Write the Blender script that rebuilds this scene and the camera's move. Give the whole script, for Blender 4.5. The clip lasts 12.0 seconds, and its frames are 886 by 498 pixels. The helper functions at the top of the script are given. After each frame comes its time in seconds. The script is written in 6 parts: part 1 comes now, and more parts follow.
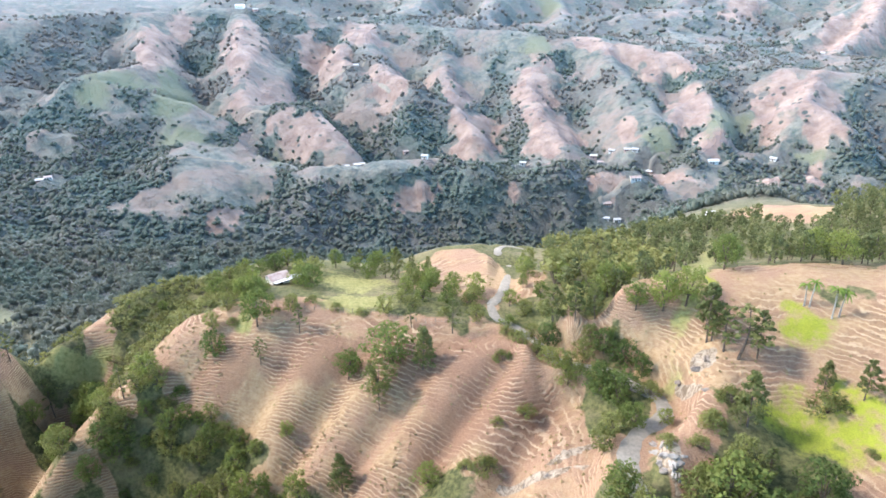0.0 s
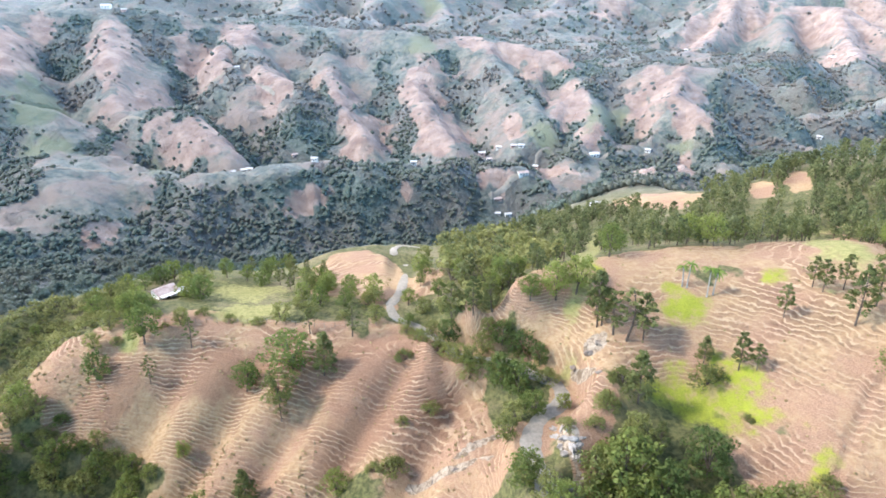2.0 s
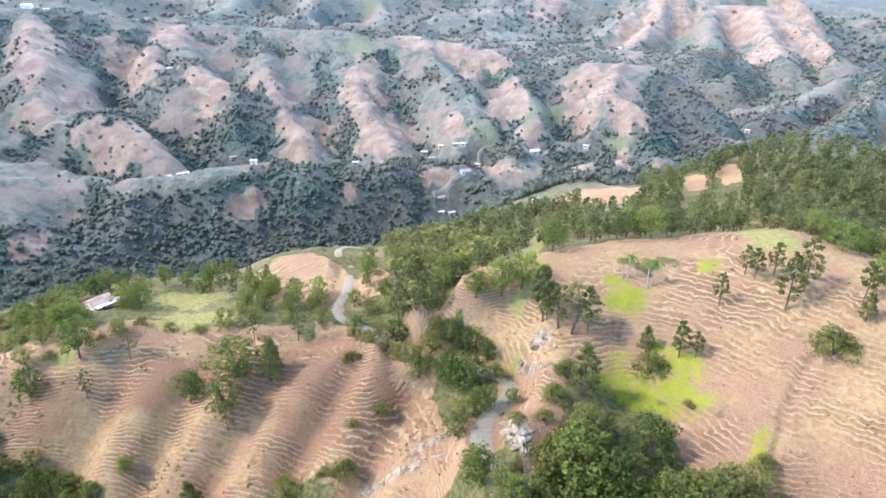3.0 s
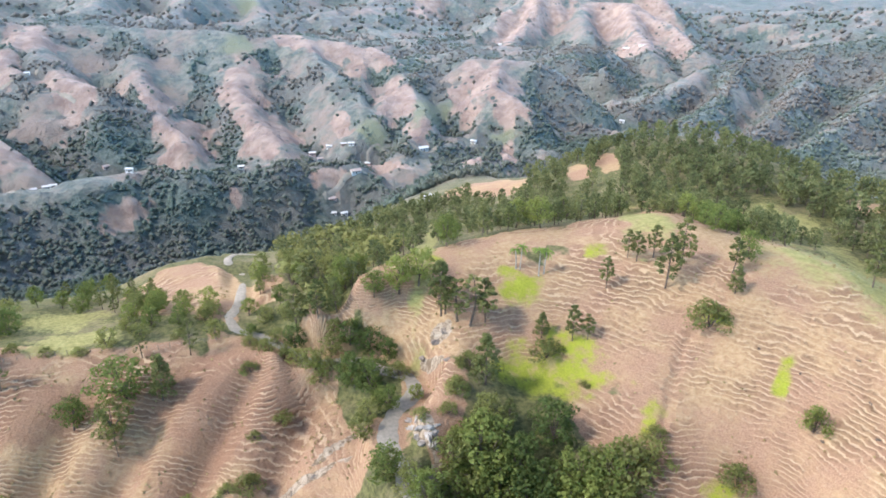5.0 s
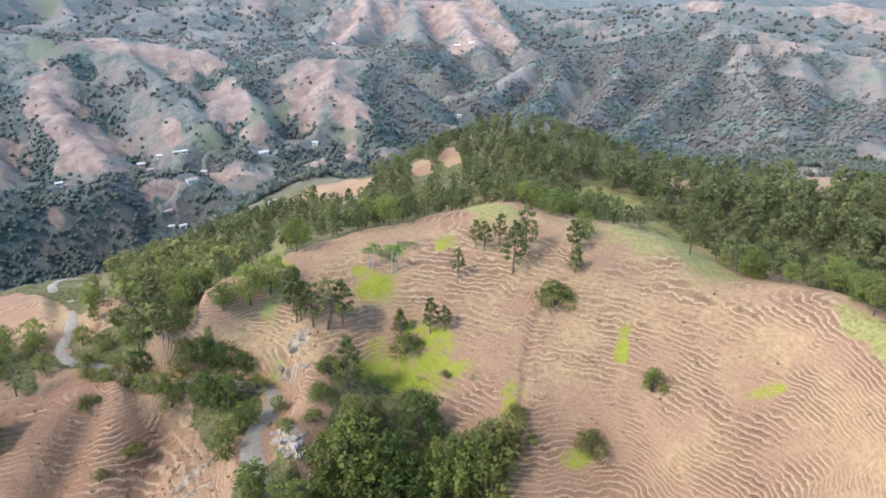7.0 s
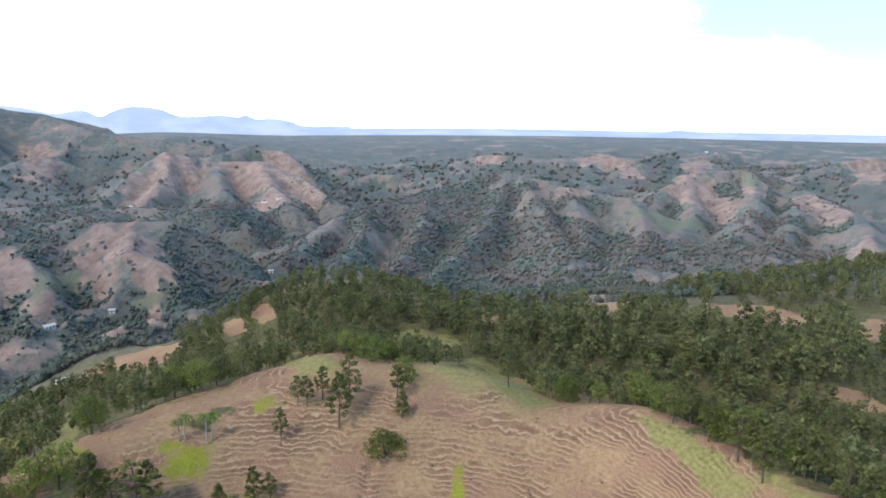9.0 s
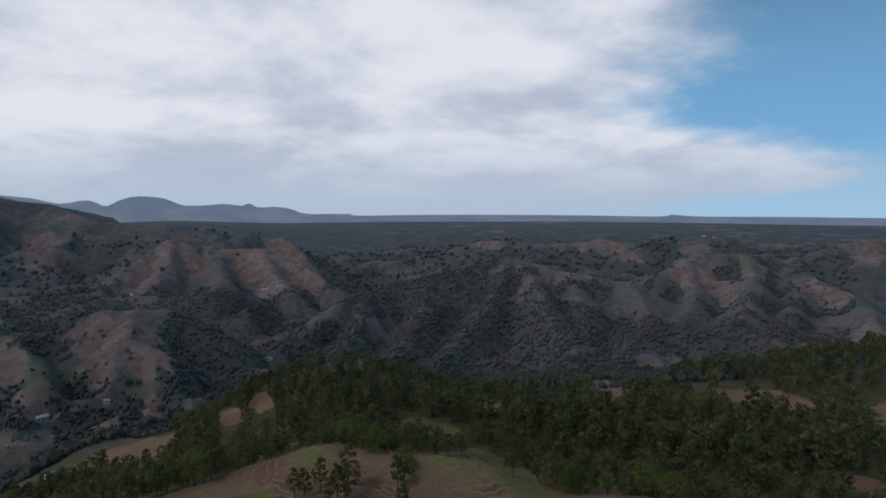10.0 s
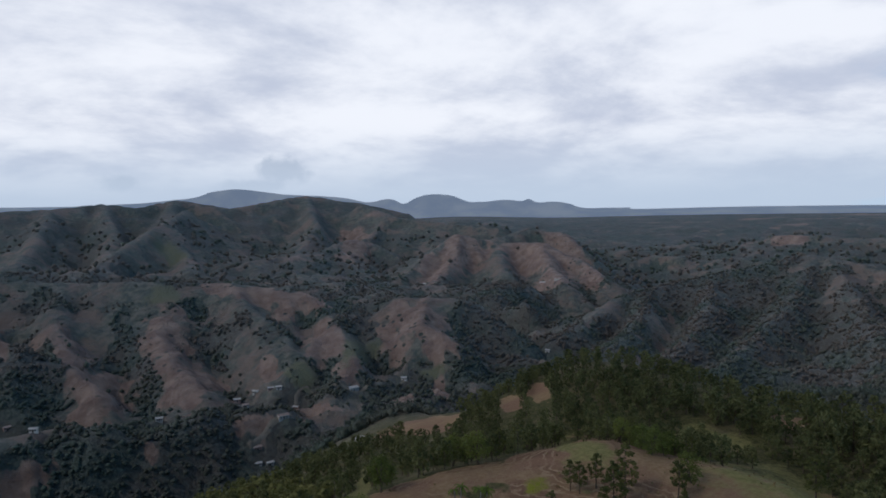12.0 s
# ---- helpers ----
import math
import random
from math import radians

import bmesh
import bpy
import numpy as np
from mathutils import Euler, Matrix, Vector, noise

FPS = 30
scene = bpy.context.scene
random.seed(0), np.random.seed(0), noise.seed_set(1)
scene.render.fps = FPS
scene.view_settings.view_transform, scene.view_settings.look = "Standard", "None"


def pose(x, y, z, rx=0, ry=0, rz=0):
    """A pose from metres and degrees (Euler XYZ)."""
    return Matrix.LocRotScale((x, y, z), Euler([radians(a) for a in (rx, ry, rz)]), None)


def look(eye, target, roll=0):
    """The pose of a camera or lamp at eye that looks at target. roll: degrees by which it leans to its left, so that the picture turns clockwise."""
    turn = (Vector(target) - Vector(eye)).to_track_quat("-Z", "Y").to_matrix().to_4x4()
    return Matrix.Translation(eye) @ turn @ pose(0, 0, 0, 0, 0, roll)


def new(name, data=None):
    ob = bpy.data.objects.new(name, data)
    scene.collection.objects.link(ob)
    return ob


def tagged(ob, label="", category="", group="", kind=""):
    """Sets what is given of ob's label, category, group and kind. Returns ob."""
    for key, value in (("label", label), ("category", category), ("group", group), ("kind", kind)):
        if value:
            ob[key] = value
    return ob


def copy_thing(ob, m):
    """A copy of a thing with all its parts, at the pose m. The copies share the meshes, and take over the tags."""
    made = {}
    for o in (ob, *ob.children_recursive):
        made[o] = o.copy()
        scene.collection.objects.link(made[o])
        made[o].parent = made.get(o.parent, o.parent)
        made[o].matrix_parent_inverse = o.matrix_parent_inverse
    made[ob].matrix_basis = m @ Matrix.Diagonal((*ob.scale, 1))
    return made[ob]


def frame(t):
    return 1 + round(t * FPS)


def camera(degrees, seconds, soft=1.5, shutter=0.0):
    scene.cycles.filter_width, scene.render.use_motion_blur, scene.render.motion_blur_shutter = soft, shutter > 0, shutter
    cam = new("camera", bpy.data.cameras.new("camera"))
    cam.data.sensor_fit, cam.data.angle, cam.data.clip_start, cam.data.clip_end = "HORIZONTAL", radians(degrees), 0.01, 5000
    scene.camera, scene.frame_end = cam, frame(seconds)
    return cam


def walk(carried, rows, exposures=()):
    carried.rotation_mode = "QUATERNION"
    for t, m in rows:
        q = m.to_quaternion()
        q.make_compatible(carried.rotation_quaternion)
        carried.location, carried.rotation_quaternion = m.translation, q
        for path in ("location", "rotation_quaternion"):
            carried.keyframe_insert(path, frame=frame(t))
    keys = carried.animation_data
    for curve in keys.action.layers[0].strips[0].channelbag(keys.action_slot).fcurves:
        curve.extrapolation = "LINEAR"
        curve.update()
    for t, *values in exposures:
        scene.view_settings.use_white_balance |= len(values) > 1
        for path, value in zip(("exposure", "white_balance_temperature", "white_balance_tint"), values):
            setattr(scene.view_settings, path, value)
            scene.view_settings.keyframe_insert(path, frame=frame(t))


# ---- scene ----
# A drone hovers over a hillside and turns: pan, then a tilt up to the horizon, then a pan back.
EYE = (0.0, 0.0, 85.0)


def aim(heading, tilt, lean):
    """The camera's pose at the hover point: heading clockwise from +y, tilt above the horizon, lean, all in degrees."""
    h, t = radians(heading), radians(tilt)
    way = Vector((math.sin(h) * math.cos(t), math.cos(h) * math.cos(t), math.sin(t)))
    return look(EYE, Vector(EYE) + way * 100, lean)


cam = camera(66.42, 12.0, soft=1.7)
walk(cam, [
    (0.0, aim(0.0, -22.99, -0.56)), (0.5, aim(3.43, -23.05, -0.22)), (1.0, aim(5.19, -23.03, -0.15)), (1.5, aim(7.08, -23.03, -0.07)),
    (2.0, aim(9.56, -23.02, 0.06)), (2.5, aim(12.09, -23.06, 0.20)), (3.0, aim(14.61, -23.06, 0.31)), (4.0, aim(19.4, -23.1, 0.48)),
    (5.0, aim(24.24, -23.14, 0.63)), (5.5, aim(26.91, -23.12, 0.67)), (6.0, aim(30.18, -23.11, 0.74)), (6.5, aim(33.80, -23.11, 0.88)),
    (7.0, aim(37.83, -23.04, 1.06)), (7.2, aim(39.64, -23.01, 1.17)), (7.8, aim(45.2, -22.95, 1.25)), (8.3, aim(49.9, -22.3, 1.05)),
    (8.6, aim(52.5, -19.2, 0.85)), (8.8, aim(53.69, -15.48, 0.67)), (9.0, aim(53.56, -10.31, 0.34)), (9.2, aim(53.52, -5.7, 0.1)),
    (9.5, aim(53.51, -1.86, -0.07)), (10.0, aim(53.51, -3.09, -0.13)), (10.5, aim(53.52, -3.69, -0.11)), (10.7, aim(53.2, -3.65, -0.15)),
    (11.0, aim(45.43, -3.48, -0.62)), (11.5, aim(31.71, -3.25, -1.22)), (12.0, aim(30.30, -3.34, -1.05)),
], exposures=[
    (0.0, 1.06, 6250, 10), (3.0, 0.93, 6250, 10), (5.0, 0.72, 6250, 10), (6.5, 0.55, 6250, 10), (8.4, 0.15, 6250, 10), (8.8, 0.03, 6250, 10),
    (9.0, -0.30, 6220, 10), (9.2, -1.25, 6150, 10), (9.4, -2.20, 6000, 10), (9.6, -2.32, 6000, 10), (10.0, -2.50, 6000, 10), (10.5, -2.35, 6000, 10), (12.0, -2.27, 6020, 10),
])

# ---- light: a hazy sun in the west, broken cloud over the north and east ----
SUN_HEADING, SUN_HEIGHT = -90.0, 46.0
world = bpy.data.worlds.new("sky")
scene.world = world
world.use_nodes = True
wt = world.node_tree
wt.nodes.clear()


def node(tree, kind, **values):
    n = tree.nodes.new(kind)
    for key, value in values.items():
        if key in n.inputs:
            n.inputs[key].default_value = value
    return n


def math_node(tree, operation, a, b=None, c=None, clamp=False):
    n = tree.nodes.new("ShaderNodeMath")
    n.operation, n.use_clamp = operation, clamp
    for k, v in enumerate((a, b, c)):
        if v is None:
            continue
        if isinstance(v, (int, float)):
            n.inputs[k].default_value = v
        else:
            tree.links.new(v, n.inputs[k])
    return n.outputs[0]


def mix_colour(tree, factor, a, b, blend="MIX"):
    n = tree.nodes.new("ShaderNodeMix")
    n.data_type, n.blend_type = "RGBA", blend
    for socket, v in ((n.inputs[0], factor), (n.inputs[6], a), (n.inputs[7], b)):
        if isinstance(v, (int, float)):
            socket.default_value = v
        elif isinstance(v, tuple):
            socket.default_value = (*v, 1) if len(v) == 3 else v
        else:
            tree.links.new(v, socket)
    return n.outputs[2]


def ramp(tree, value, low, high):
    """0 below low, 1 above high, smooth between."""
    n = tree.nodes.new("ShaderNodeMapRange")
    n.interpolation_type = "SMOOTHSTEP"
    n.inputs[1].default_value, n.inputs[2].default_value = low, high
    tree.links.new(value, n.inputs[0])
    return n.outputs[0]


def noise_node(tree, vector, scale, detail=4.0, rough=0.55, distort=0.0):
    n = node(tree, "ShaderNodeTexNoise", Scale=scale, Detail=detail, Roughness=rough, Distortion=distort)
    if vector is not None:
        tree.links.new(vector, n.inputs["Vector"])
    return n.outputs["Fac"]


coord = wt.nodes.new("ShaderNodeTexCoord")
split = wt.nodes.new("ShaderNodeSeparateXYZ")
wt.links.new(coord.outputs["Generated"], split.inputs[0])
sx, sy, sz = split.outputs
sky = wt.nodes.new("ShaderNodeTexSky")
sky.sky_type, sky.sun_disc = "NISHITA", False
sky.sun_elevation, sky.sun_rotation = radians(SUN_HEIGHT), radians(SUN_HEADING % 360)
sky.air_density, sky.dust_density, sky.altitude = 1.0, 1.2, 500
SKY_STRENGTH = 0.15
CLOUD_LIGHT = 4.4
# the cloud deck, seen in perspective: places on a flat sheet overhead
lift = math_node(wt, "ADD", math_node(wt, "MAXIMUM", sz, 0.0), 0.24)
flat = wt.nodes.new("ShaderNodeCombineXYZ")
wt.links.new(math_node(wt, "DIVIDE", sx, lift), flat.inputs[0])
wt.links.new(math_node(wt, "DIVIDE", sy, lift), flat.inputs[1])
big = noise_node(wt, flat.outputs[0], 0.75, 8.0, 0.56, 0.1)
fine = noise_node(wt, flat.outputs[0], 2.6, 8.0, 0.62, 0.1)
shape = math_node(wt, "ADD", math_node(wt, "MULTIPLY", big, 0.75), math_node(wt, "MULTIPLY", fine, 0.25))
# cover: thick over the north, opening to blue towards the east and overhead in the west
east = math_node(wt, "ADD", math_node(wt, "MULTIPLY", sx, 0.95), math_node(wt, "MULTIPLY", sy, -0.32))
open_east = math_node(wt, "MULTIPLY", ramp(wt, east, 0.60, 0.95), 0.46)
open_south = math_node(wt, "MULTIPLY", ramp(wt, math_node(wt, "MULTIPLY", sy, -1.0), -0.25, 0.3), 0.45)
open_top = math_node(wt, "MULTIPLY", ramp(wt, sz, 0.34, 0.62), 0.40)
cover = math_node(wt, "SUBTRACT", math_node(wt, "SUBTRACT", math_node(wt, "SUBTRACT", math_node(wt, "ADD", shape, 0.24), open_east), open_south), open_top)
bank = math_node(wt, "MULTIPLY", math_node(wt, "SUBTRACT", 1.0, ramp(wt, sz, 0.05, 0.16)), math_node(wt, "MULTIPLY", ramp(wt, sz, 0.0, 0.045), 0.33))
cloud = ramp(wt, math_node(wt, "ADD", cover, bank), 0.40, 0.62)
grey = ramp(wt, noise_node(wt, flat.outputs[0], 1.3, 8.0, 0.60, 0.15), 0.34, 0.62)
cloud_colour = mix_colour(wt, grey, (0.62, 0.65, 0.74), (1.0, 0.99, 1.0))
# ragged scraps of cloud over the northern range
scrap = None
for heading, height, wide, tall in ((17.1, 3.35, 2.2, 1.25), (5.0, 2.45, 1.5, 0.7), (14.5, 2.1, 3.0, 0.7), (-6.5, 3.3, 2.6, 1.1)):
    ax = math_node(wt, "DIVIDE", math_node(wt, "SUBTRACT", math_node(wt, "ARCTAN2", sx, sy), radians(heading)), radians(wide))
    ay = math_node(wt, "DIVIDE", math_node(wt, "SUBTRACT", sz, math.sin(radians(height))), radians(tall))
    away = math_node(wt, "SQRT", math_node(wt, "ADD", math_node(wt, "MULTIPLY", ax, ax), math_node(wt, "MULTIPLY", ay, ay)))
    ragged = math_node(wt, "ADD", away, math_node(wt, "MULTIPLY", math_node(wt, "SUBTRACT", noise_node(wt, coord.outputs["Generated"], 42.0, 6.0, 0.6), 0.5), 2.2))
    one = math_node(wt, "SUBTRACT", 1.0, ramp(wt, ragged, 0.35, 1.15))
    scrap = one if scrap is None else math_node(wt, "MAXIMUM", scrap, one)
cloud_colour = mix_colour(wt, math_node(wt, "MULTIPLY", scrap, 0.75), cloud_colour, (0.42, 0.47, 0.56))
# towards the horizon the deck is seen through more air
cloud_colour = mix_colour(wt, ramp(wt, sz, 0.0, 0.13), (0.58, 0.66, 0.76), cloud_colour)
cloud_light = wt.nodes.new("ShaderNodeVectorMath")
cloud_light.operation = "SCALE"
wt.links.new(cloud_colour, cloud_light.inputs[0])
cloud_light.inputs["Scale"].default_value = CLOUD_LIGHT
sky_light = wt.nodes.new("ShaderNodeVectorMath")
sky_light.operation = "SCALE"
wt.links.new(sky.outputs[0], sky_light.inputs[0])
sky_light.inputs["Scale"].default_value = SKY_STRENGTH
# thin high haze brightens the open blue
low = math_node(wt, "SUBTRACT", 1.0, ramp(wt, sz, 0.05, 0.55))
veiled = mix_colour(wt, math_node(wt, "MULTIPLY", low, 0.75), sky_light.outputs[0], (1.25, 2.75, 4.3))
near_rim = math_node(wt, "SUBTRACT", 1.0, ramp(wt, sz, 0.0, 0.11))
veiled = mix_colour(wt, math_node(wt, "MULTIPLY", near_rim, 0.8), veiled, (2.3, 3.25, 3.95))
background = wt.nodes.new("ShaderNodeBackground")
wt.links.new(mix_colour(wt, cloud, veiled, cloud_light.outputs[0]), background.inputs[0])
world_out = wt.nodes.new("ShaderNodeOutputWorld")
wt.links.new(background.outputs[0], world_out.inputs[0])

sun_data = bpy.data.lights.new("sun", "SUN")
sun_data.energy, sun_data.angle, sun_data.color = 2.35, radians(8.0), (1.0, 0.91, 0.80)
sun = new("sun", sun_data)
_h, _e = radians(SUN_HEADING), radians(SUN_HEIGHT)
sun.matrix_world = look((300 * math.sin(_h) * math.cos(_e), 300 * math.cos(_h) * math.cos(_e), 300 * math.sin(_e)), (0, 0, 0))


# ---- materials ----
def material(name, rough=0.9):
    m = bpy.data.materials.new(name)
    m.use_nodes = True
    t = m.node_tree
    b = t.nodes["Principled BSDF"]
    b.inputs["Roughness"].default_value = rough
    b.inputs["Specular IOR Level"].default_value = 0.2
    return m, t, b


def attribute(tree, name):
    n = tree.nodes.new("ShaderNodeAttribute")
    n.attribute_name = name
    return n.outputs["Fac"]


def position(tree):
    return tree.nodes.new("ShaderNodeNewGeometry").outputs["Position"]


def relief(tree, bsdf, height, depth, strength=1.0):
    n = tree.nodes.new("ShaderNodeBump")
    n.inputs["Distance"].default_value, n.inputs["Strength"].default_value = depth, strength
    tree.links.new(height, n.inputs["Height"])
    tree.links.new(n.outputs[0], bsdf.inputs["Normal"])


def plain(name, low, high, scale, rough=0.85, depth=0.02, detail=5.0):
    """A surface that varies between two colours at two scales, with a fine relief."""
    m, t, b = material(name, rough)
    p = position(t)
    n = noise_node(t, p, scale, detail, 0.6)
    w = noise_node(t, p, scale * 0.13, 3.0, 0.5)
    f = ramp(t, math_node(t, "ADD", math_node(t, "MULTIPLY", n, 0.6), math_node(t, "MULTIPLY", w, 0.4)), 0.32, 0.68)
    t.links.new(mix_colour(t, f, low, high), b.inputs["Base Color"])
    relief(t, b, n, depth)
    return m


def foliage(name, low, high, passing=0.25, island=False, brown=None):
    m, t, b = material(name, 0.75)
    if island:
        own = t.nodes.new("ShaderNodeNewGeometry").outputs["Random Per Island"]
        tree_wide = ramp(t, noise_node(t, position(t), 0.13, 1.0, 0.5), 0.34, 0.66)
        rnd = math_node(t, "ADD", math_node(t, "MULTIPLY", own, island), math_node(t, "MULTIPLY", tree_wide, 1.0 - island))
    else:
        rnd = t.nodes.new("ShaderNodeObjectInfo").outputs["Random"]
    p = position(t)
    n = noise_node(t, p, 1.4, 3.0, 0.6)
    f = math_node(t, "ADD", math_node(t, "MULTIPLY", rnd, 0.55), math_node(t, "MULTIPLY", ramp(t, n, 0.3, 0.7), 0.45))
    colour = mix_colour(t, f, low, high)
    if brown:
        patch = ramp(t, noise_node(t, p, 0.014, 5.0, 0.62), 0.38, 0.56)
        colour = mix_colour(t, math_node(t, "MULTIPLY", patch, 0.75), colour, brown)
    t.links.new(colour, b.inputs["Base Color"])
    soft = t.nodes.new("ShaderNodeBsdfTranslucent")
    t.links.new(colour, soft.inputs[0])
    mixed = node(t, "ShaderNodeMixShader", Fac=passing)
    t.links.new(b.outputs[0], mixed.inputs[1])
    t.links.new(soft.outputs[0], mixed.inputs[2])
    t.links.new(mixed.outputs[0], t.nodes["Material Output"].inputs[0])
    return m


def ground_material():
    m, t, b = material("hillside", 0.95)
    p = position(t)
    coarse = noise_node(t, p, 0.012, 4.0, 0.55)
    mid = noise_node(t, p, 0.07, 5.0, 0.6)
    fine = noise_node(t, p, 0.9, 5.0, 0.65)
    grain = noise_node(t, p, 3.5, 4.0, 0.65)
    # scrub and forest floor
    scrub = mix_colour(t, ramp(t, fine, 0.35, 0.65), (0.062, 0.070, 0.028), (0.165, 0.160, 0.066))
    scrub = mix_colour(t, math_node(t, "MULTIPLY", ramp(t, mid, 0.45, 0.66), 0.6), scrub, (0.25, 0.20, 0.12))
    # far scrub and wood: haze put into the colour, paler and bluer than near
    hazy_scrub = mix_colour(t, ramp(t, noise_node(t, p, 0.10, 6.0, 0.75), 0.36, 0.64), (0.085, 0.110, 0.088), (0.260, 0.245, 0.190))
    hazy_scrub = mix_colour(t, math_node(t, "MULTIPLY", ramp(t, noise_node(t, p, 0.016, 7.0, 0.70), 0.44, 0.60), 0.75), hazy_scrub, (0.315, 0.222, 0.172))
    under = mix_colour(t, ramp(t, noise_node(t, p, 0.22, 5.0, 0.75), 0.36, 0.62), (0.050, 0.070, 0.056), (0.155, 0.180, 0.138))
    hazy_scrub = mix_colour(t, ramp(t, math_node(t, "ADD", attribute(t, "wood"), math_node(t, "MULTIPLY", math_node(t, "SUBTRACT", mid, 0.5), 0.9)), 0.35, 0.6), hazy_scrub, mix_colour(t, math_node(t, "MULTIPLY", ramp(t, noise_node(t, p, 0.014, 5.0, 0.62), 0.40, 0.58), 0.55), under, (0.200, 0.160, 0.135)))
    scrub = mix_colour(t, attribute(t, "far"), scrub, hazy_scrub)
    # dry grass: straw and pinkish earth
    straw = mix_colour(t, ramp(t, fine, 0.3, 0.7), (0.325, 0.212, 0.118), (0.455, 0.326, 0.190))
    earth = mix_colour(t, ramp(t, grain, 0.3, 0.7), (0.270, 0.158, 0.104), (0.400, 0.260, 0.170))
    dry = mix_colour(t, ramp(t, math_node(t, "ADD", mid, math_node(t, "MULTIPLY", math_node(t, "SUBTRACT", coarse, 0.5), 0.8)), 0.38, 0.60), straw, earth)
    # redder bare soil
    red = mix_colour(t, ramp(t, grain, 0.3, 0.7), (0.195, 0.104, 0.066), (0.315, 0.188, 0.122))
    dry = mix_colour(t, math_node(t, "MULTIPLY", ramp(t, math_node(t, "ADD", attribute(t, "soil"), math_node(t, "MULTIPLY", math_node(t, "SUBTRACT", mid, 0.5), 1.2)), 0.25, 0.8), 0.75), dry, red)
    # grazing treads: pale lips of straw over darker risers
    level = attribute(t, "level")
    jig = math_node(t, "MULTIPLY", math_node(t, "SUBTRACT", noise_node(t, p, 0.36, 3.0, 0.55), 0.5), 1.25)
    phase = math_node(t, "MULTIPLY", math_node(t, "ADD", level, jig), 2 * math.pi / 0.62)
    tread = math_node(t, "MULTIPLY_ADD", math_node(t, "SINE", phase), 0.5, 0.5)
    lip = math_node(t, "POWER", tread, 5.0)
    steps = math_node(t, "MULTIPLY", attribute(t, "treads"), ramp(t, noise_node(t, p, 0.09, 5.0, 0.66), 0.39, 0.63))
    dry = mix_colour(t, math_node(t, "MULTIPLY", steps, math_node(t, "MULTIPLY", math_node(t, "SUBTRACT", 1.0, lip), 0.62)), dry, (0.190, 0.106, 0.068))
    dry = mix_colour(t, math_node(t, "MULTIPLY", steps, math_node(t, "MULTIPLY", lip, 0.55)), dry, (0.56, 0.435, 0.29))
    # far bare earth, greyed towards blue with haze in its colour
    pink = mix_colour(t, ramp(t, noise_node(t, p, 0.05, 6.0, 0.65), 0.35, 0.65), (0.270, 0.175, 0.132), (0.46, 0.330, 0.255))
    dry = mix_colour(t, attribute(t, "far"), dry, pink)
    # shrubs dotted over far pastures
    dots = node(t, "ShaderNodeTexVoronoi", Scale=0.075)
    t.links.new(p, dots.inputs["Vector"])
    shrub = math_node(t, "MULTIPLY", math_node(t, "SUBTRACT", 1.0, ramp(t, dots.outputs["Distance"], 0.16, 0.27)), ramp(t, noise_node(t, p, 0.011, 3.0, 0.6), 0.47, 0.6))
    dry = mix_colour(t, math_node(t, "MULTIPLY", shrub, attribute(t, "far")), dry, (0.05, 0.065, 0.045))
    # edges of every cover break up with the grain of the ground
    ragged = math_node(t, "MULTIPLY", math_node(t, "SUBTRACT", math_node(t, "ADD", math_node(t, "MULTIPLY", fine, 0.5), math_node(t, "MULTIPLY", mid, 0.5)), 0.5), 0.9)

    def cover_of(name):
        return ramp(t, math_node(t, "ADD", attribute(t, name), ragged), 0.36, 0.64)

    def soft_of(name):
        return ramp(t, math_node(t, "MULTIPLY_ADD", ragged, 2.0, attribute(t, name)), 0.18, 0.92)

    colour = mix_colour(t, cover_of("dry"), scrub, dry)
    grass = mix_colour(t, ramp(t, fine, 0.3, 0.7), (0.210, 0.205, 0.070), (0.345, 0.320, 0.132))
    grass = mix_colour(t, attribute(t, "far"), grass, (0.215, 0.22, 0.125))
    colour = mix_colour(t, soft_of("green"), colour, grass)
    lush = mix_colour(t, ramp(t, math_node(t, "ADD", math_node(t, "MULTIPLY", grain, 0.5), math_node(t, "MULTIPLY", mid, 0.5)), 0.36, 0.62), (0.19, 0.215, 0.030), (0.32, 0.345, 0.042))
    patchy = math_node(t, "MULTIPLY_ADD", ramp(t, noise_node(t, p, 0.35, 5.0, 0.65), 0.34, 0.56), 0.6, 0.4)
    colour = mix_colour(t, math_node(t, "MULTIPLY", soft_of("lush"), patchy), colour, lush)
    stone = mix_colour(t, ramp(t, noise_node(t, p, 0.55, 7.0, 0.7, 1.2), 0.38, 0.62), (0.17, 0.125, 0.085), (0.42, 0.345, 0.265))
    colour = mix_colour(t, cover_of("stone"), colour, stone)
    t.links.new(colour, b.inputs["Base Color"])
    tall = math_node(t, "ADD", math_node(t, "MULTIPLY", fine, 0.8), math_node(t, "MULTIPLY", math_node(t, "MULTIPLY", tread, steps), 0.35))
    tall = math_node(t, "ADD", tall, math_node(t, "MULTIPLY", math_node(t, "MULTIPLY", noise_node(t, p, 0.06, 8.0, 0.7), attribute(t, "far")), 11.0))
    relief(t, b, tall, 0.6)
    # blue sheen put over the far ground in place of air haze
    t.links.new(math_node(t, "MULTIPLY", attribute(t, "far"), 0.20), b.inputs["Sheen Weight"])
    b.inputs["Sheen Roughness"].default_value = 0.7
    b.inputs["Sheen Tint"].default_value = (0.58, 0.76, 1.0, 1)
    return m


